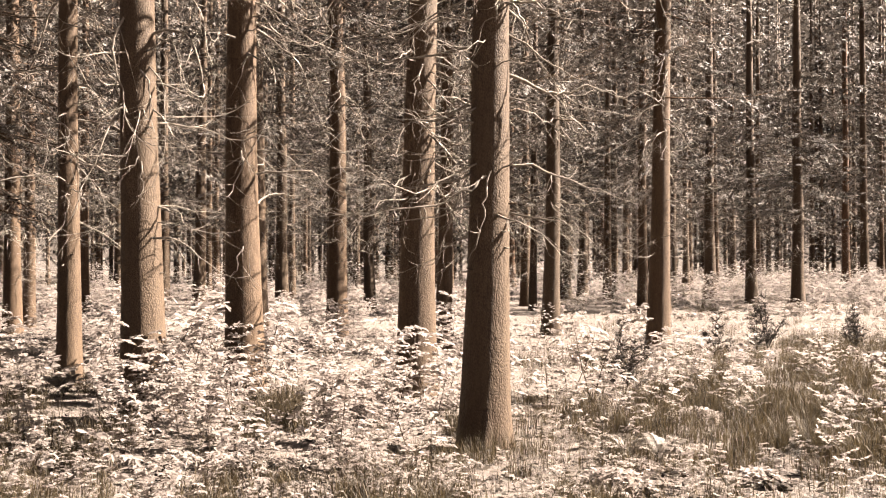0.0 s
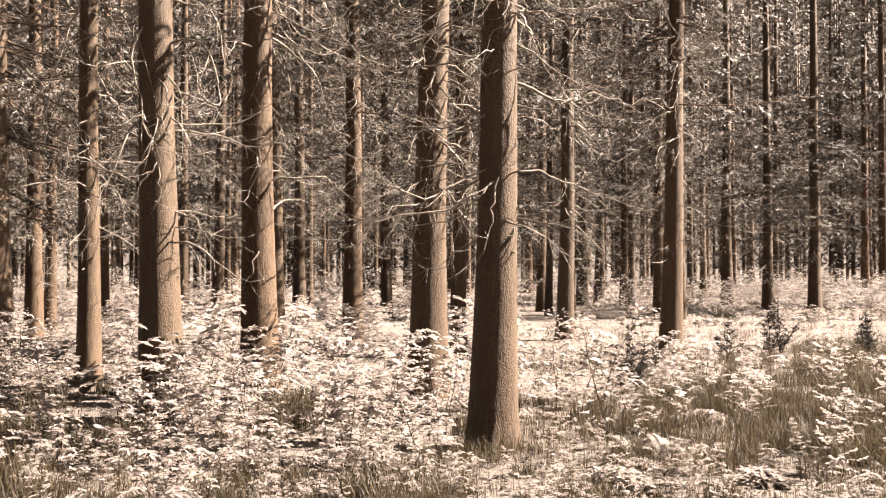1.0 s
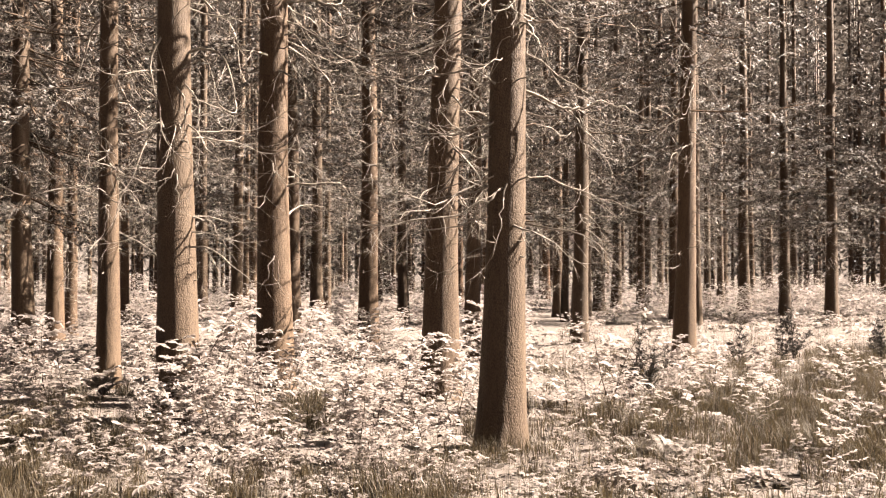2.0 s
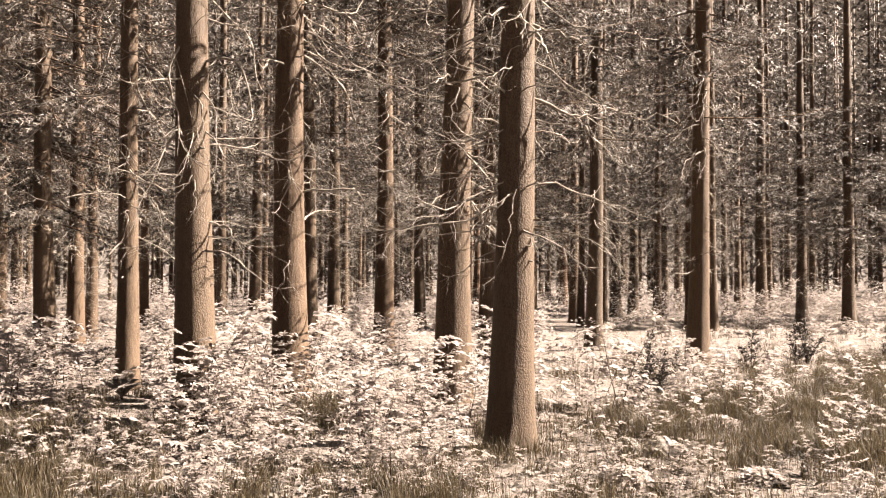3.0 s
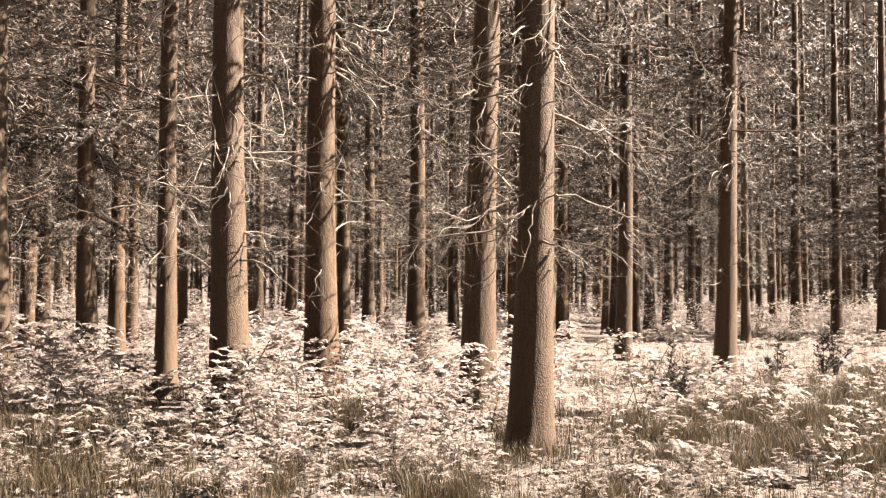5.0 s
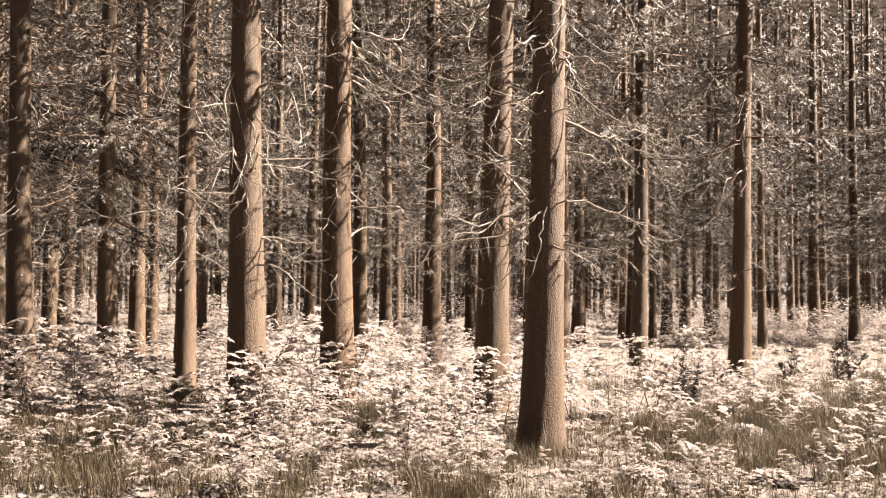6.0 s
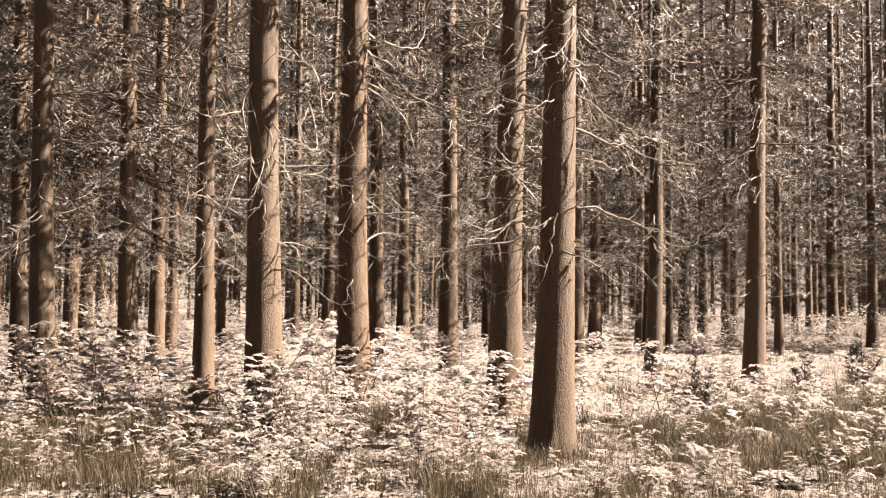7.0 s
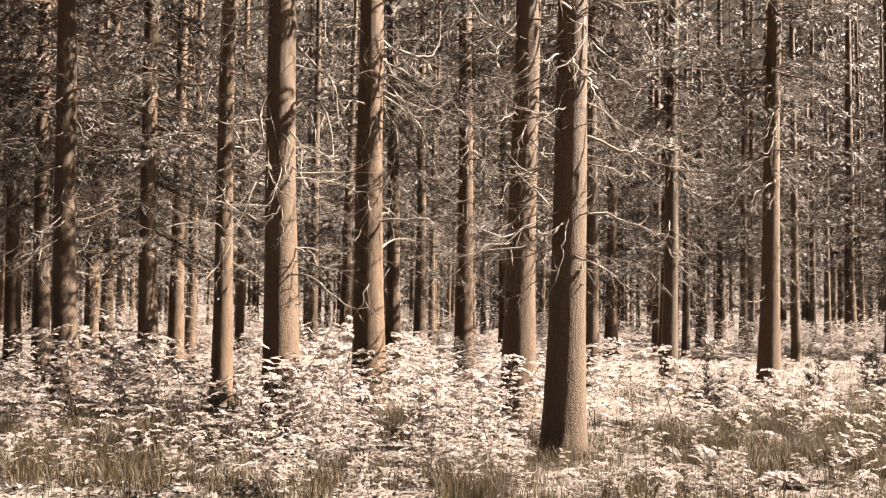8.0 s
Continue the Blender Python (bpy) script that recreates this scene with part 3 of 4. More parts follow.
def sapling_shapes(seed, tall, leaves, size):
    """A young broadleaf tree with leaves in flat tiers."""
    rnd = random.Random(seed)
    stems, stem, crown_ = [], Shape(), Shape()
    for s in range(rnd.randint(1, 3)):
        a = rnd.uniform(0, 6.283)
        way = Vector((math.cos(a) * 0.3, math.sin(a) * 0.3, 1))
        trunk = wander(Vector((math.cos(a) * 0.04, math.sin(a) * 0.04, 0)), way, tall * rnd.uniform(0.75, 1.0), 8, 0, 0, 0.12, rnd)
        stems.append(Shape())
        stems[-1].tube(trunk, [0.007 * (1 - 0.09 * i) for i in range(9)], 4)
        for i in range(1, 9):
            for _ in range(1 + i % 2 if i < 8 else 3):
                b = rnd.uniform(0, 6.283)
                length = tall * rnd.uniform(0.2, 0.42) * (1.15 - 0.08 * i)
                twig = wander(trunk[i], Vector((math.cos(b), math.sin(b), rnd.uniform(-0.1, 0.8))), length, 5, 0.03, -0.06, 0.1, rnd)
                stem.tube(twig, [0.0035 - 0.0005 * k for k in range(6)], 3)
                for k in range(leaves):
                    u = 0.8 + 4.2 * k / max(1, leaves - 1)
                    j = min(int(u), 4)
                    root = twig[j].lerp(twig[j + 1], u - j)
                    ahead = (twig[j + 1] - twig[j]).normalized()
                    out = ahead.cross(Vector((0, 0, 1))).normalized() * (1 if k % 2 else -1)
                    long = size * rnd.uniform(0.65, 1.25)
                    tip = root + (ahead * rnd.uniform(0.3, 0.9) + out * (0.8 if k < leaves - 1 else 0) + Vector((0, 0, rnd.uniform(-0.45, 0.2)))).normalized() * long
                    crown_.leaf(root, tip, long * rnd.uniform(0.32, 0.44), Vector((rnd.gauss(0.25, 0.55), rnd.gauss(-0.25, 0.55), 1)).normalized())
    return stems, stem, crown_


def sapling(seed, tall, leaves, size):
    stems, twigs, crown_ = sapling_shapes(seed, tall, leaves, size)
    thing = new("sapling")
    for shape in stems:
        part("stem", shape.mesh("stem", STEM), thing)
    part("branching", twigs.mesh("branching", STEM), thing, "thin brown side twigs", "stuff")
    part("leaves", crown_.mesh("leaves", LEAVES), thing, "pale cream oval leaves in tiers", "stuff")
    return tagged(thing, "young broadleaf sapling with pale sunlit leaves", "sapling", "saplings under the spruces")


def fern(seed):
    rnd = random.Random(seed)
    ribs, fronds = Shape(), Shape()
    for i in range(rnd.randint(5, 8)):
        a = rnd.uniform(0, 6.283)
        points = wander(Vector((0, 0, 0)), Vector((math.cos(a) * 0.5, math.sin(a) * 0.5, 1)), rnd.uniform(0.45, 0.75), 9, 0.0, -0.28, 0.03, rnd)
        ribs.tube(points, [0.004 - 0.0003 * k for k in range(10)], 3)
        for k in range(22):
            u = 1.6 + 7.3 * k / 22
            j = min(int(u), 8)
            root, ahead = points[j].lerp(points[j + 1], u - j), (points[j + 1] - points[j]).normalized()
            out = ahead.cross(Vector((0, 0, 1))).normalized()
            long = 0.13 * math.sin(math.pi * min(1.0, 0.18 + 0.82 * (1 - k / 22))) + 0.015
            up = out.cross(ahead).normalized()
            for way in (out, -out):
                fronds.blade(root, root + (way + ahead * 0.35 - Vector((0, 0, 0.2))) * long, 0.032, up, 0.004)
    thing = new("fern", ribs.mesh("fern", STEM))
    part("fronds", fronds.mesh("fronds", FERN, False), thing, "pale arching fronds", "stuff")
    return tagged(thing, "pale arching fern among grass", "fern", "ferns")


def conifer_seedling(seed, tall):
    """A young conifer: an upright leader with rising side shoots and short dark needles."""
    rnd = random.Random(seed)
    stem, green = Shape(), Shape()

    def needled(points, many, long):
        for _ in range(many):
            u = rnd.uniform(0.1, len(points) - 1.01)
            j = int(u)
            root = points[j].lerp(points[j + 1], u - j)
            ahead = (points[j + 1] - points[j]).normalized()
            tip = root + (ahead * 0.5 + Vector((rnd.gauss(0, 0.6), rnd.gauss(0, 0.6), rnd.gauss(0.1, 0.5)))) * long
            green.spike(root, tip, 0.009, Vector((rnd.gauss(0, 1), rnd.gauss(0, 1), 0.5)).normalized())

    for s in range(3):
        a = rnd.uniform(0, 6.283)
        lean_ = Vector((math.cos(a) * 0.22 * s, math.sin(a) * 0.22 * s, 1))
        leader = wander(Vector((0, 0, 0)), lean_, tall * (1 - 0.22 * s) * rnd.uniform(0.85, 1), 7, 0, 0.05, 0.08, rnd)
        stem.tube(leader, [0.009 - 0.0011 * k for k in range(8)], 5)
        needled(leader, 70, 0.05)
        for i in range(1, 7):
            for _ in range(rnd.randint(2, 4)):
                b = rnd.uniform(0, 6.283)
                shoot = wander(leader[i], Vector((math.cos(b), math.sin(b), rnd.uniform(0.2, 0.9))), tall * rnd.uniform(0.12, 0.34) * (1.15 - 0.12 * i), 4, 0, 0.12, 0.15, rnd)
                stem.tube(shoot, [0.004 - 0.0006 * k for k in range(5)], 3)
                needled(shoot, 26, 0.05)
    thing = new("conifer_seedling", stem.mesh("conifer_seedling", DARKWOOD))
    part("needles", green.mesh("needles", DARKLEAF, False), thing, "dark short needles", "stuff")
    return tagged(thing, "dark spiky conifer seedling on pale ground", "seedling", "conifer seedlings")


def scatter(patterns, spots_):
    """Copies of the patterns at (x, y, size), each turned at random."""
    for i, (x, y, s) in enumerate(spots_):
        p = patterns[i % len(patterns)]
        copy_thing(p, pose(x, y, rise(x, y) - 0.01, chance.uniform(-5, 5), chance.uniform(-5, 5), chance.uniform(0, 360)) @ Matrix.Scale(s, 4))
    for p in patterns:
        for ob in (*p.children_recursive, p):
            bpy.data.objects.remove(ob)


# dark log shapes in place of shaded gaps among leaves: x, y, length, thickness, turn, tilt
LOGS = [(1.43, 7.25, 0.22, 0.055, 60, 40), (2.33, 7.5, 0.20, 0.05, 15, 8), (-2.03, 7.75, 0.34, 0.06, 120, 62), (2.2, 10.6, 0.3, 0.05, 40, 6), (1.75, 8.1, 0.2, 0.04, 170, 5), (3.3, 8.6, 0.25, 0.045, 100, 8)]


def clear_spot(x, y, reach=0.3):
    """Whether nothing lies here that the plants leave bare."""
    return all((x - log[0]) ** 2 + ((y - log[1] + 0.2) * 0.7) ** 2 > reach * reach for log in LOGS[:3])


# patches where the saplings stand: x, y, half widths, how many, size
PATCHES = [
    (-3.6, 6.9, 0.7, 0.5, 5, 0.5), (-1.9, 6.5, 0.45, 0.4, 8, 0.6), (0.7, 6.9, 0.4, 0.5, 4, 0.4), (3.4, 13.0, 1.0, 1.0, 3, 0.6), (-3.35, 8.1, 0.9, 0.8, 5, 0.5), (-5.0, 8.6, 0.8, 0.8, 4, 0.5), (-1.7, 7.4, 0.5, 0.6, 11, 0.55), (-0.35, 7.5, 0.5, 0.5, 8, 0.5), (-2.0, 8.2, 0.55, 0.9, 11, 0.7), (-2.5, 10.4, 0.8, 1.3, 15, 0.95), (-0.65, 8.5, 0.65, 0.9, 11, 0.65), (-0.7, 11.0, 0.85, 1.2, 14, 0.95),
    (-3.1, 15.0, 2.0, 2.2, 18, 1.0), (1.9, 14.0, 0.9, 2.2, 5, 0.9), (-6.0, 11.5, 1.5, 1.9, 20, 0.9), (3.0, 11.0, 0.7, 0.7, 3, 0.7),
    (4.3, 10.6, 0.5, 0.8, 4, 0.7), (-3.9, 9.3, 0.5, 0.7, 5, 0.7), (0.8, 11.6, 0.5, 1.0, 5, 0.8), (-8.5, 15.0, 2.5, 2.5, 20, 1.0),
]
near_spots = []
for x, y, w, d, many, size in PATCHES:
    for _ in range(many):
        a, r = chance.uniform(0, 6.283), math.sqrt(chance.random())
        near_spots.append((x + math.cos(a) * r * w, y + math.sin(a) * r * d, size * chance.choice((0.45, 0.6, 0.8, 1.0, 1.35))))
for _ in range(26):
    y = chance.uniform(7.0, 15)
    near_spots.append((chance.uniform(0.06, 0.48) * y, y, chance.uniform(0.25, 0.65)))
for x, y, w, d, many, size in ((-0.3, 12.0, 0.45, 0.35, 7, 0.8), (-2.3, 12.2, 0.45, 0.35, 6, 0.85), (-3.0, 10.4, 0.4, 0.3, 5, 0.75), (-2.2, 21.5, 0.7, 0.6, 6, 0.9), (0.3, 18.8, 0.8, 0.6, 8, 0.9), (0.2, 7.0, 3.2, 1.0, 36, 0.30), (-3.6, 7.8, 1.4, 1.2, 18, 0.36), (2.6, 7.4, 1.6, 0.9, 22, 0.26)):
    for _ in range(many):
        a, r = chance.uniform(0, 6.283), math.sqrt(chance.random())
        near_spots.append((x + math.cos(a) * r * w, y + math.sin(a) * r * d, size * chance.uniform(0.75, 1.3)))
near_spots = [(x, y, s) for x, y, s in near_spots if clear_spot(x, y, 0.42) and all((x - a) ** 2 + (y - b) ** 2 > 0.12 for a, b in spots[:15])]
scatter([sapling(200 + i, 1.0, 14, 0.072) for i in range(6)], near_spots)


def undergrowth():
    """The saplings and low bushes farther off, too many to tell apart."""
    shape = Shape()
    rnd = random.Random(21)
    for i in range(1230):
        if i < 430:
            y = rnd.uniform(14, 52)
            x, size = rnd.uniform(-0.70, 0.10 if y < 24 else 0.06) * y, rnd.uniform(0.35, 0.95)
        elif i < 760:
            y = rnd.uniform(14, 50)
            x, size = rnd.uniform(0.08, 0.5) * y, 0.08 + 0.4 * rnd.random() ** 2.2
        elif i >= 1050:
            y = rnd.uniform(44, 62)
            x, size = rnd.uniform(0.14, 0.5) * y, rnd.uniform(0.6, 1.5)
        else:
            y = rnd.uniform(47, 74)
            x, size = rnd.uniform(-0.62, 0.5) * y, rnd.uniform(0.8, 1.9)
        z = rise(x, y)
        for _ in range(int(110 * min(1.2, size + 0.12))):
            h = size * rnd.random()
            a, r = rnd.uniform(0, 6.283), 0.5 * size * math.sqrt(rnd.random()) * (1.1 - 0.5 * h / size)
            root = Vector((x + math.cos(a) * r, y + math.sin(a) * r, z + h))
            long = rnd.uniform(0.06, 0.13) * (1.0 if y < 30 else 1.5)
            b = rnd.uniform(0, 6.283)
            tip = root + Vector((math.cos(b), math.sin(b), rnd.uniform(-0.4, 0.2))) * long
            shape.blade(root, tip, long * 0.55, Vector((rnd.gauss(0, 0.3), rnd.gauss(0, 0.3), 1)).normalized(), long * 0.1)
    tagged(new("undergrowth", shape.mesh("undergrowth", LEAVES, False)), "low pale leafy bushes between the trunks", "undergrowth", kind="stuff")


undergrowth()
fern_spots = [(-4.55, 12.9, 0.8), (1.75, 8.6, 0.5), (1.55, 8.9, 0.45)]
scatter([fern(300 + i) for i in range(3)], fern_spots)
scatter([conifer_seedling(320 + i, 0.95) for i in range(4)], [(2.15, 13.6, 1.1), (2.4, 14.0, 0.85), (6.5, 21.5, 1.3), (6.2, 21.2, 1.0), (4.75, 18.8, 1.05), (7.7, 20.0, 1.1), (8.2, 21.6, 0.8), (3.2, 17.0, 0.6), (5.1, 19.0, 0.5)])

# ---- grass and litter ----


def grass_share(x, y):
    """How thickly the grass stands at a spot, 0 to 1."""
    if y > 24:
        return 0.0
    share = 0.0
    for cx, cy, w, d, k in ((-3.9, 8.6, 1.3, 2.0, 1.0), (-1.75, 11.6, 0.45, 2.2, 0.9), (0.3, 8.9, 0.9, 0.9, 0.9), (3.2, 9.8, 2.6, 2.6, 0.5), (4.6, 13.5, 2.6, 3.0, 0.9), (1.5, 10.5, 0.9, 1.5, 0.7), (-5.0, 12.8, 1.0, 1.2, 0.7), (6.0, 17.0, 4.0, 4.0, 0.8), (2.5, 18.0, 2.5, 3.0, 0.6), (8.5, 21.0, 3.0, 4.0, 0.6)):
        share = max(share, k * (1 - ((x - cx) / w) ** 2 - ((y - cy) / d) ** 2))
    clump = 0.36 + 1.5 * noise.noise((x * 1.6, y * 1.6, 20.5)) + 0.7 * noise.noise((x * 4.5, y * 4.5, 2.5))
    return max(0.12 if y < 9.2 else 0.08, min(1.0, share * 1.6)) * max(0.0, min(1.0, clump))


def tuft(shape, x, y, tall, rnd):
    """One tuft of thin blades."""
    if not clear_spot(x, y):
        return
    z = rise(x, y) - 0.01
    tilt = Vector((rnd.gauss(0, 0.1), rnd.gauss(0, 0.1), 0))
    for _ in range(rnd.randint(10, 19)):
        a = rnd.uniform(0, 6.283)
        root = Vector((x + rnd.gauss(0, 0.05), y + rnd.gauss(0, 0.05), z))
        h = tall * rnd.uniform(0.35, 1.25)
        out = (Vector((math.cos(a), math.sin(a), 0)) * rnd.uniform(0.02, 0.7) + tilt) * h
        side = Vector((-math.sin(a), math.cos(a), 0)) * rnd.uniform(0.0010, 0.0030)
        base = len(shape.v)
        mid, tip = root + out * 0.35 + Vector((0, 0, h * 0.6)), root + out + Vector((0, 0, h))
        shape.v += [root - side, root + side, mid + side * 0.8, mid - side * 0.8, tip]
        shape.f += [(base, base + 1, base + 2, base + 3), (base + 3, base + 2, base + 4)]


def grass():
    shape = Shape()
    rnd = random.Random(9)
    tufts = 0
    while tufts < 2700:
        y = rnd.uniform(5.4, 23.5)
        x = rnd.uniform(-0.66, 0.5) * y
        if rnd.random() > grass_share(x, y):
            continue
        tufts += 1
        tuft(shape, x, y, rnd.uniform(0.09, 0.22) * (1.25 + 0.9 * noise.noise((x * 0.8, y * 0.8, 40.0))), rnd)
    # taller stands round the feet of trunks and in the open spots
    for cx, cy, w, d, many, tall in ((0.40, 9.5, 0.45, 0.4, 60, 0.24), (-4.7, 13.6, 0.8, 0.7, 90, 0.36), (-1.75, 10.9, 0.3, 1.2, 120, 0.42), (-3.5, 8.4, 0.8, 1.2, 180, 0.42), (-4.7, 9.3, 1.0, 1.2, 170, 0.40), (-5.8, 9.2, 0.8, 0.8, 60, 0.34), (-2.75, 8.9, 0.25, 0.6, 60, 0.42), (3.3, 9.6, 1.3, 1.4, 60, 0.30), (4.6, 11.6, 1.1, 1.3, 120, 0.40), (2.3, 8.5, 0.9, 0.7, 50, 0.28), (4.4, 9.3, 0.9, 0.9, 70, 0.32), (-3.6, 7.2, 1.2, 0.6, 120, 0.38), (-1.45, 7.2, 0.35, 0.6, 50, 0.4), (-0.95, 9.6, 0.3, 0.8, 50, 0.4), (1.9, 10.8, 0.7, 0.9, 100, 0.32), (5.4, 14.6, 1.2, 1.5, 150, 0.42), (7.4, 17.5, 1.5, 1.6, 150, 0.42), (5.0, 18.0, 1.5, 1.2, 90, 0.34), (9.3, 21.5, 1.6, 1.8, 110, 0.42), (3.0, 15.5, 0.7, 1.0, 60, 0.32)):
        for _ in range(many):
            a, r = rnd.uniform(0, 6.283), math.sqrt(rnd.random())
            x, y = cx + math.cos(a) * r * w, cy + math.sin(a) * r * d
            clump = noise.noise((x * 2.2, y * 2.2, 3.0)) + 0.5 * noise.noise((x * 6, y * 6, 9.0))
            if clump > 0.1:
                tuft(shape, x, y, tall * rnd.uniform(0.3, 1.0) * (0.8 + 0.9 * max(0.0, clump)), rnd)
    # bushy heath-like clumps in the foreground, with bare ground between
    clumps = []
    for _ in range(240):
        cy = rnd.uniform(6.0, 12.5)
        cx = rnd.uniform(-0.60, 0.46) * cy
        if noise.noise((cx * 0.7, cy * 0.7, 12.0)) > (-0.12 if cx > 0.8 or cx < -2.6 else 0.12):
            clumps.append((cx, cy))
    for cx, cy, w, d, many in ((4.3, 11.2, 1.7, 2.3, 75), (2.7, 9.0, 1.3, 1.1, 22), (5.9, 15.0, 2.0, 2.6, 85), (3.2, 12.0, 1.3, 1.8, 55), (8.2, 20.0, 2.2, 3.0, 60), (-3.6, 7.2, 1.7, 0.9, 44), (-1.5, 6.7, 0.9, 0.6, 4), (4.2, 9.2, 1.2, 1.4, 52), (2.0, 10.8, 0.8, 1.0, 16), (-5.0, 9.6, 1.1, 1.2, 26), (0.4, 6.8, 2.2, 0.8, 24), (0.7, 8.7, 0.8, 0.8, 8), (-1.7, 11.0, 0.4, 1.6, 20)):
        for _ in range(many):
            a, r = rnd.uniform(0, 6.283), math.sqrt(rnd.random())
            clumps.append((cx + math.cos(a) * r * w, cy + math.sin(a) * r * d))
    for cx, cy in clumps:
        wide, tall = rnd.uniform(0.04, 0.12), rnd.uniform(0.18, 0.36)
        for _ in range(rnd.randint(5, 12)):
            tuft(shape, cx + rnd.gauss(0, wide), cy + rnd.gauss(0, wide), tall * rnd.uniform(0.55, 1.0), rnd)
    # thin grass and heath on the open floor farther off
    for _ in range(1100):
        y = rnd.uniform(22, 46)
        x = rnd.uniform(0.08, 0.5) * y
        if noise.noise((x * 0.5, y * 0.5, 7.0)) > -0.1:
            tuft(shape, x, y, rnd.uniform(0.15, 0.4), rnd)
    tagged(new("grass", shape.mesh("grass", GRASS, False)), "upright olive-brown grass tufts on pale ground", "grass", kind="stuff")


def litter():
    """Fallen leaves and small debris."""
    shape = Shape()
    rnd = random.Random(10)
    for _ in range(9000):
        y = 6.0 + 20 * rnd.random() ** 1.6
        x = rnd.uniform(-0.66, 0.5) * y
        root = Vector((x, y, rise(x, y) + rnd.uniform(0.004, 0.03)))
        a, long = rnd.uniform(0, 6.283), rnd.uniform(0.03, 0.085)
        tip = root + Vector((math.cos(a), math.sin(a), rnd.uniform(-0.1, 0.4))) * long
        shape.leaf(root, tip, long * 0.55, Vector((rnd.gauss(0, 0.4), rnd.gauss(0, 0.4), 1)).normalized())
    for _ in range(4200):
        y = rnd.uniform(5.4, 11.5)
        x = rnd.uniform(-0.62, 0.5) * y
        if noise.noise((x * 1.7, y * 1.7, 30.0)) < 0.0:
            continue
        root = Vector((x, y, rise(x, y) + rnd.uniform(0.005, 0.05)))
        a, long = rnd.uniform(0, 6.283), rnd.uniform(0.025, 0.07)
        tip = root + Vector((math.cos(a), math.sin(a), rnd.uniform(-0.3, 0.6))) * long
        shape.leaf(root, tip, long * rnd.uniform(0.35, 0.6), Vector((rnd.gauss(0, 0.6), rnd.gauss(0, 0.6), 1)).normalized())
    tagged(new("leaf_litter", shape.mesh("leaf_litter", LITTER)), "pale dry leaves strewn over the floor", "leaf litter", kind="stuff")


def debris():
    """Dark bits of bark and short broken twigs on the pale ground."""
    shape = Shape()
    rnd = random.Random(14)
    for _ in range(5200):
        y = 5.6 + 12 * rnd.random() ** 1.4
        x = rnd.uniform(-0.62, 0.5) * y
        if noise.noise((x * 1.3, y * 1.3, 50.0)) < -0.15:
            continue
        root = Vector((x, y, rise(x, y) + rnd.uniform(0.004, 0.02)))
        a = rnd.uniform(0, 6.283)
        if rnd.random() < 0.45:
            way = Vector((math.cos(a), math.sin(a), rnd.uniform(-0.05, 0.25)))
            shape.tube(wander(root, way, rnd.uniform(0.06, 0.28), 3, 0.05, 0.05, 0.25, rnd), [0.005, 0.004, 0.003, 0.002], 3)
        else:
            long = rnd.uniform(0.02, 0.07)
            tip = root + Vector((math.cos(a), math.sin(a), rnd.uniform(-0.1, 0.5))) * long
            shape.leaf(root, tip, long * rnd.uniform(0.3, 0.7), Vector((rnd.gauss(0, 0.5), rnd.gauss(0, 0.5), 1)).normalized())
    tagged(new("forest_debris", shape.mesh("forest_debris", DARKLEAF)), "dark bark flakes and broken twigs on pale ground", "debris", kind="stuff")


grass()
litter()
debris()


def rotten_log(x, y, long, thick, turn, tilt, seed):
    """A short broken dark log shape, ribbed and splintered, standing in for the shade of a gap."""
    rnd, shape = random.Random(seed), Shape()
    rings, sides = 13, 18
    for k in range(rings):
        u = k / (rings - 1)
        for m in range(sides):
            a = 2 * math.pi * m / sides
            r = thick * (0.75 + 0.35 * noise.noise((u * 3, math.cos(a) * 1.3 + seed, math.sin(a) * 1.3)))
            r *= 1 + 0.22 * noise.noise((u * 9, math.cos(a) * 5 + seed, math.sin(a) * 5))
            ragged = 0.12 * long * noise.noise((math.cos(a) * 3, math.sin(a) * 3, seed + u)) if k in (0, rings - 1) else 0
            shape.v.append(Vector((long * (u - 0.5) + ragged, math.cos(a) * r * 1.25, math.sin(a) * r * 0.8)))
    for k in range(rings - 1):
        for m in range(sides):
            a, b = k * sides + m, k * sides + (m + 1) % sides
            shape.f.append((a, a + sides, b + sides, b))
    shape.f += [tuple(range(sides)), tuple((rings - 1) * sides + m for m in range(sides - 1, -1, -1))]
    for _ in range(9):
        root = Vector((rnd.uniform(-0.5, 0.5) * long, rnd.uniform(-0.8, 0.8) * thick, thick * 0.5))
        shape.spike(root, root + Vector((rnd.gauss(0, 0.06), rnd.gauss(0, 0.03), rnd.uniform(0.0, 0.05))), 0.012, Vector((0, 1, 0.3)))
    ob = new("rotten_log", shape.mesh("rotten_log", DARKWOOD, False))
    ob.matrix_world = pose(x, y, rise(x, y) + thick * 0.35, 0, tilt, turn)
    tagged(ob, "short dark log shape standing in for a dark gap among pale leaves", "log", "pieces of rotten wood")


for k, (x, y, long, thick, turn, tilt) in enumerate(LOGS):
    rotten_log(x, y, long, thick, turn, tilt, k + 1)


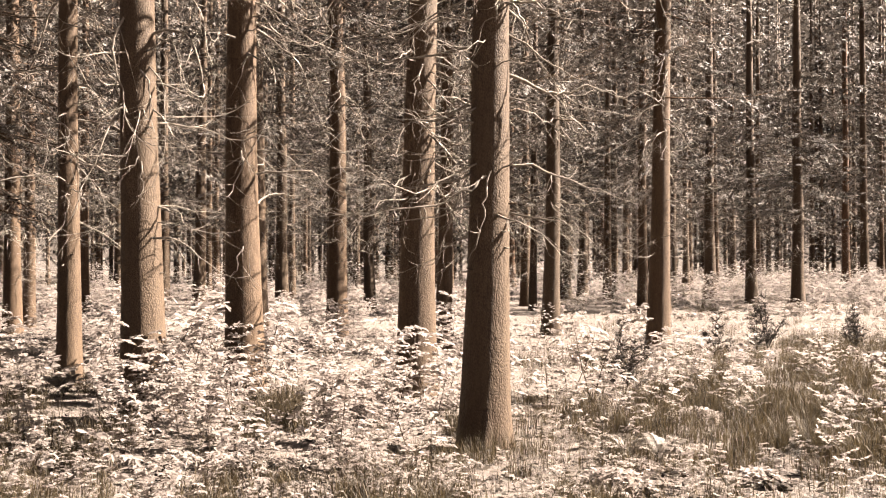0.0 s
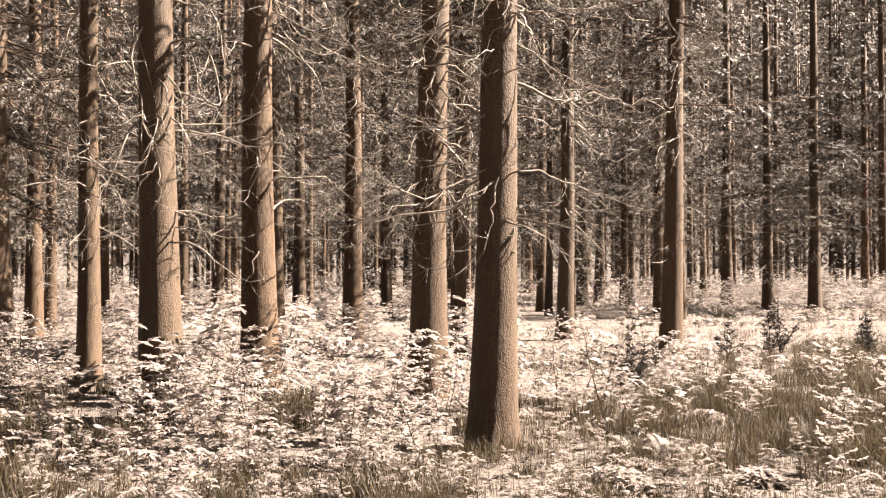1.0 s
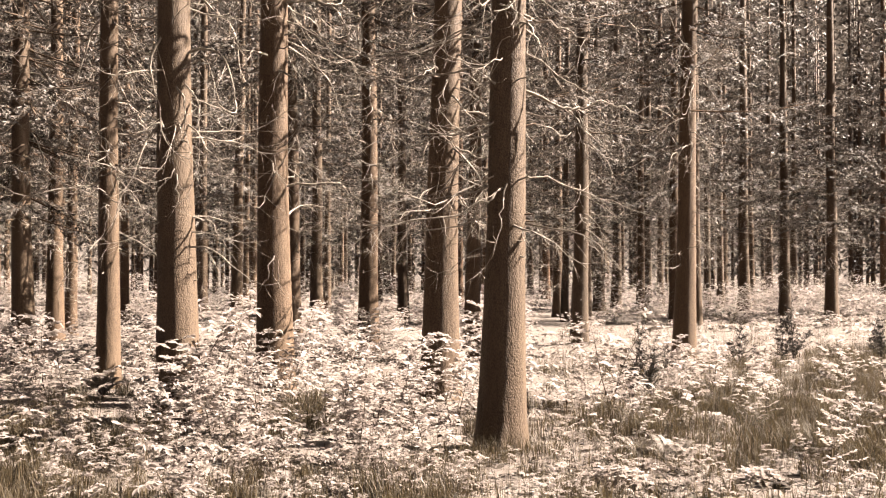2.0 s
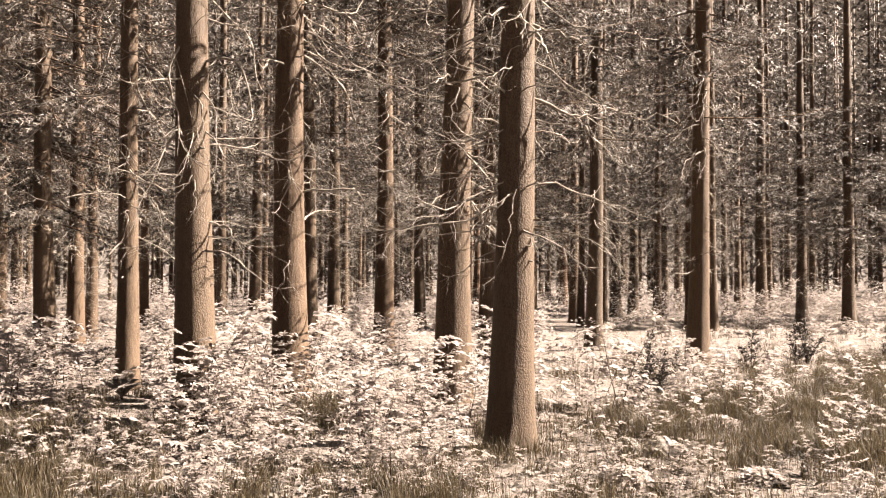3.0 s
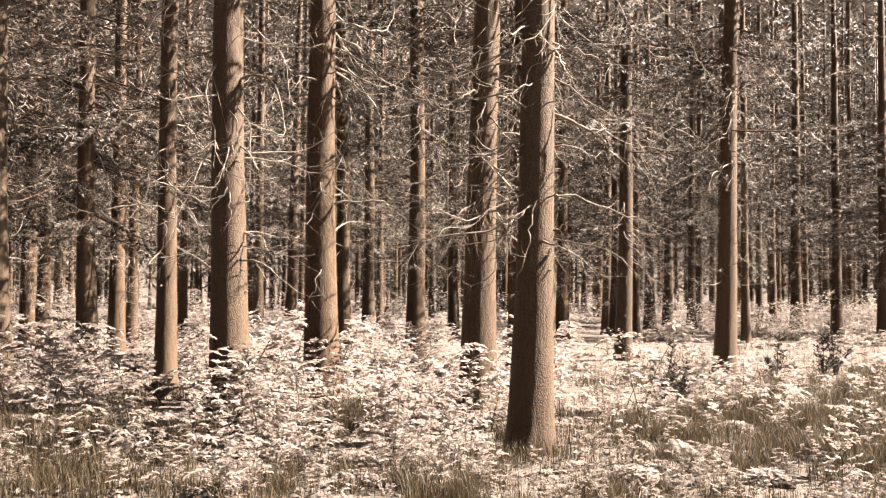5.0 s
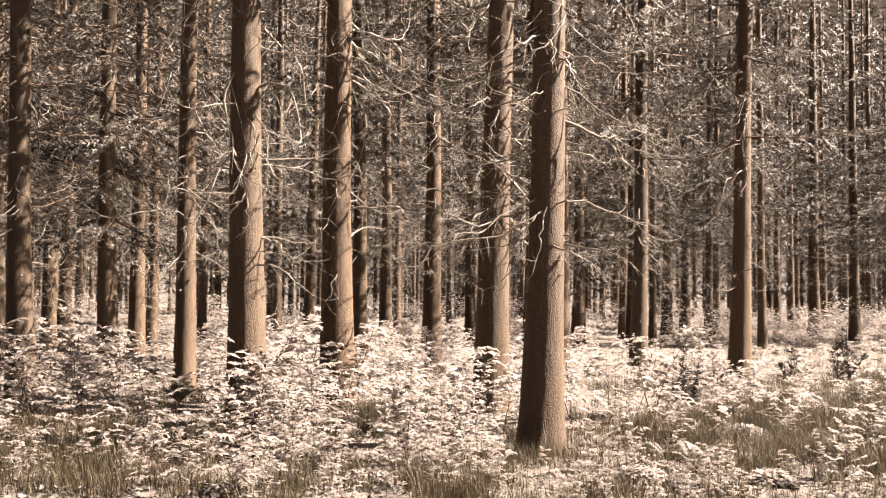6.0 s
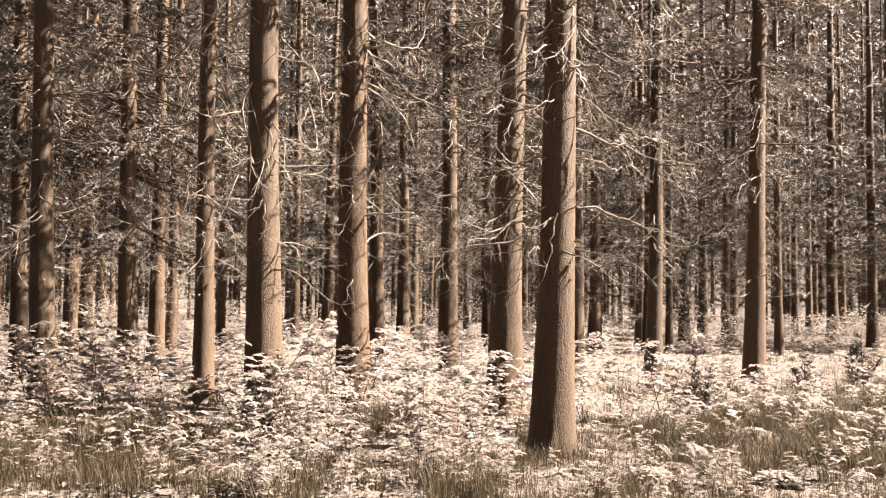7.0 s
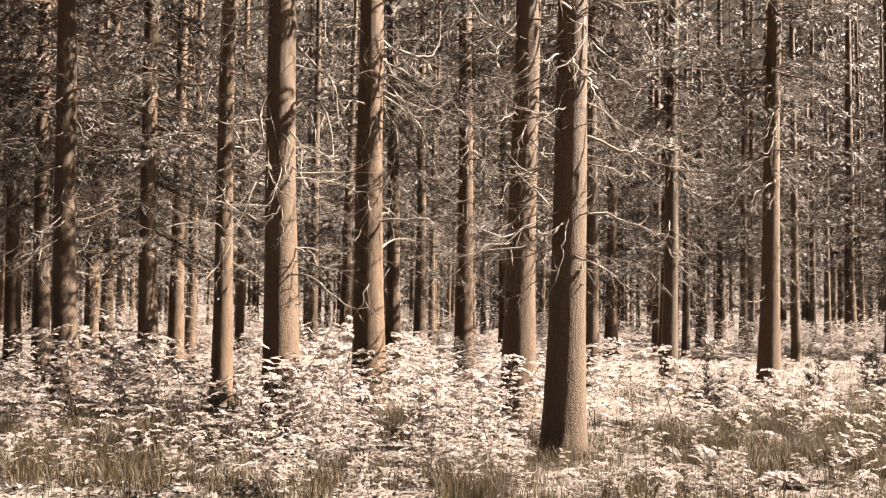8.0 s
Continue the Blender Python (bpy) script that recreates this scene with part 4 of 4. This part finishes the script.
def leafy_mound(x, y, radius, seed):
    """A low hummock heaped with pale leaves."""
    rnd, shape = random.Random(seed), Shape()
    for i in range(7):
        for k in range(16):
            a, u = 2 * math.pi * k / 16, i / 6
            r = radius * u * (1 + 0.2 * noise.noise((math.cos(a) * 2, math.sin(a) * 2, seed)))
            shape.v.append(Vector((math.cos(a) * r, math.sin(a) * r, radius * 0.5 * (1 - u * u) - 0.03 + 0.02 * noise.noise((r * 20, a * 3, seed)))))
    for i in range(6):
        for k in range(16):
            a, b = i * 16 + k, i * 16 + (k + 1) % 16
            shape.f.append((a, a + 16, b + 16, b))
    mound = new("leafy_mound", shape.mesh("leafy_mound", FLOOR))
    mound.matrix_world = pose(x, y, rise(x, y))
    leaves = Shape()
    for _ in range(340):
        a, u = rnd.uniform(0, 6.283), math.sqrt(rnd.random())
        root = Vector((math.cos(a) * u * radius, math.sin(a) * u * radius, radius * 0.5 * (1 - u * u) - 0.01))
        b, long = rnd.uniform(0, 6.283), rnd.uniform(0.03, 0.065)
        tip = root + Vector((math.cos(b), math.sin(b), rnd.uniform(-0.3, 0.4))) * long
        leaves.leaf(root, tip, long * 0.5, Vector((rnd.gauss(0, 0.35), rnd.gauss(0, 0.35), 1)).normalized())
    part("leaves", leaves.mesh("leaves", LEAVES, False), mound, "pale fallen leaves", "stuff")
    tagged(mound, "low hummock heaped with pale leaves", "mound", "leafy hummocks")


for k, (x, y, radius) in enumerate([(1.22, 7.75, 0.30), (1.5, 8.3, 0.22), (2.25, 7.7, 0.24), (-1.0, 7.3, 0.26), (2.6, 10.9, 0.28), (3.6, 7.6, 0.25), (-3.0, 7.6, 0.22)]):
    leafy_mound(x, y, radius, k + 1)


def fallen_twigs():
    rnd = random.Random(12)
    for _ in range(40):
        y = rnd.uniform(7, 30)
        x = rnd.uniform(-0.5, 0.48) * y
        a = rnd.uniform(0, 6.283)
        shape = Shape()
        dead_branch(shape, Vector((0, 0, 0.02)), Vector((math.cos(a), math.sin(a), 0.12)), rnd.uniform(0.4, 1.4), rnd.uniform(0.006, 0.014), rnd, 4)
        ob = new("fallen_branch", shape.mesh("fallen_branch", DARKWOOD if rnd.random() < 0.6 else DEADWOOD))
        ob.matrix_world = pose(x, y, rise(x, y))
        tagged(ob, "thin dead branch fallen on the litter", "branch", "fallen branches")


fallen_twigs()
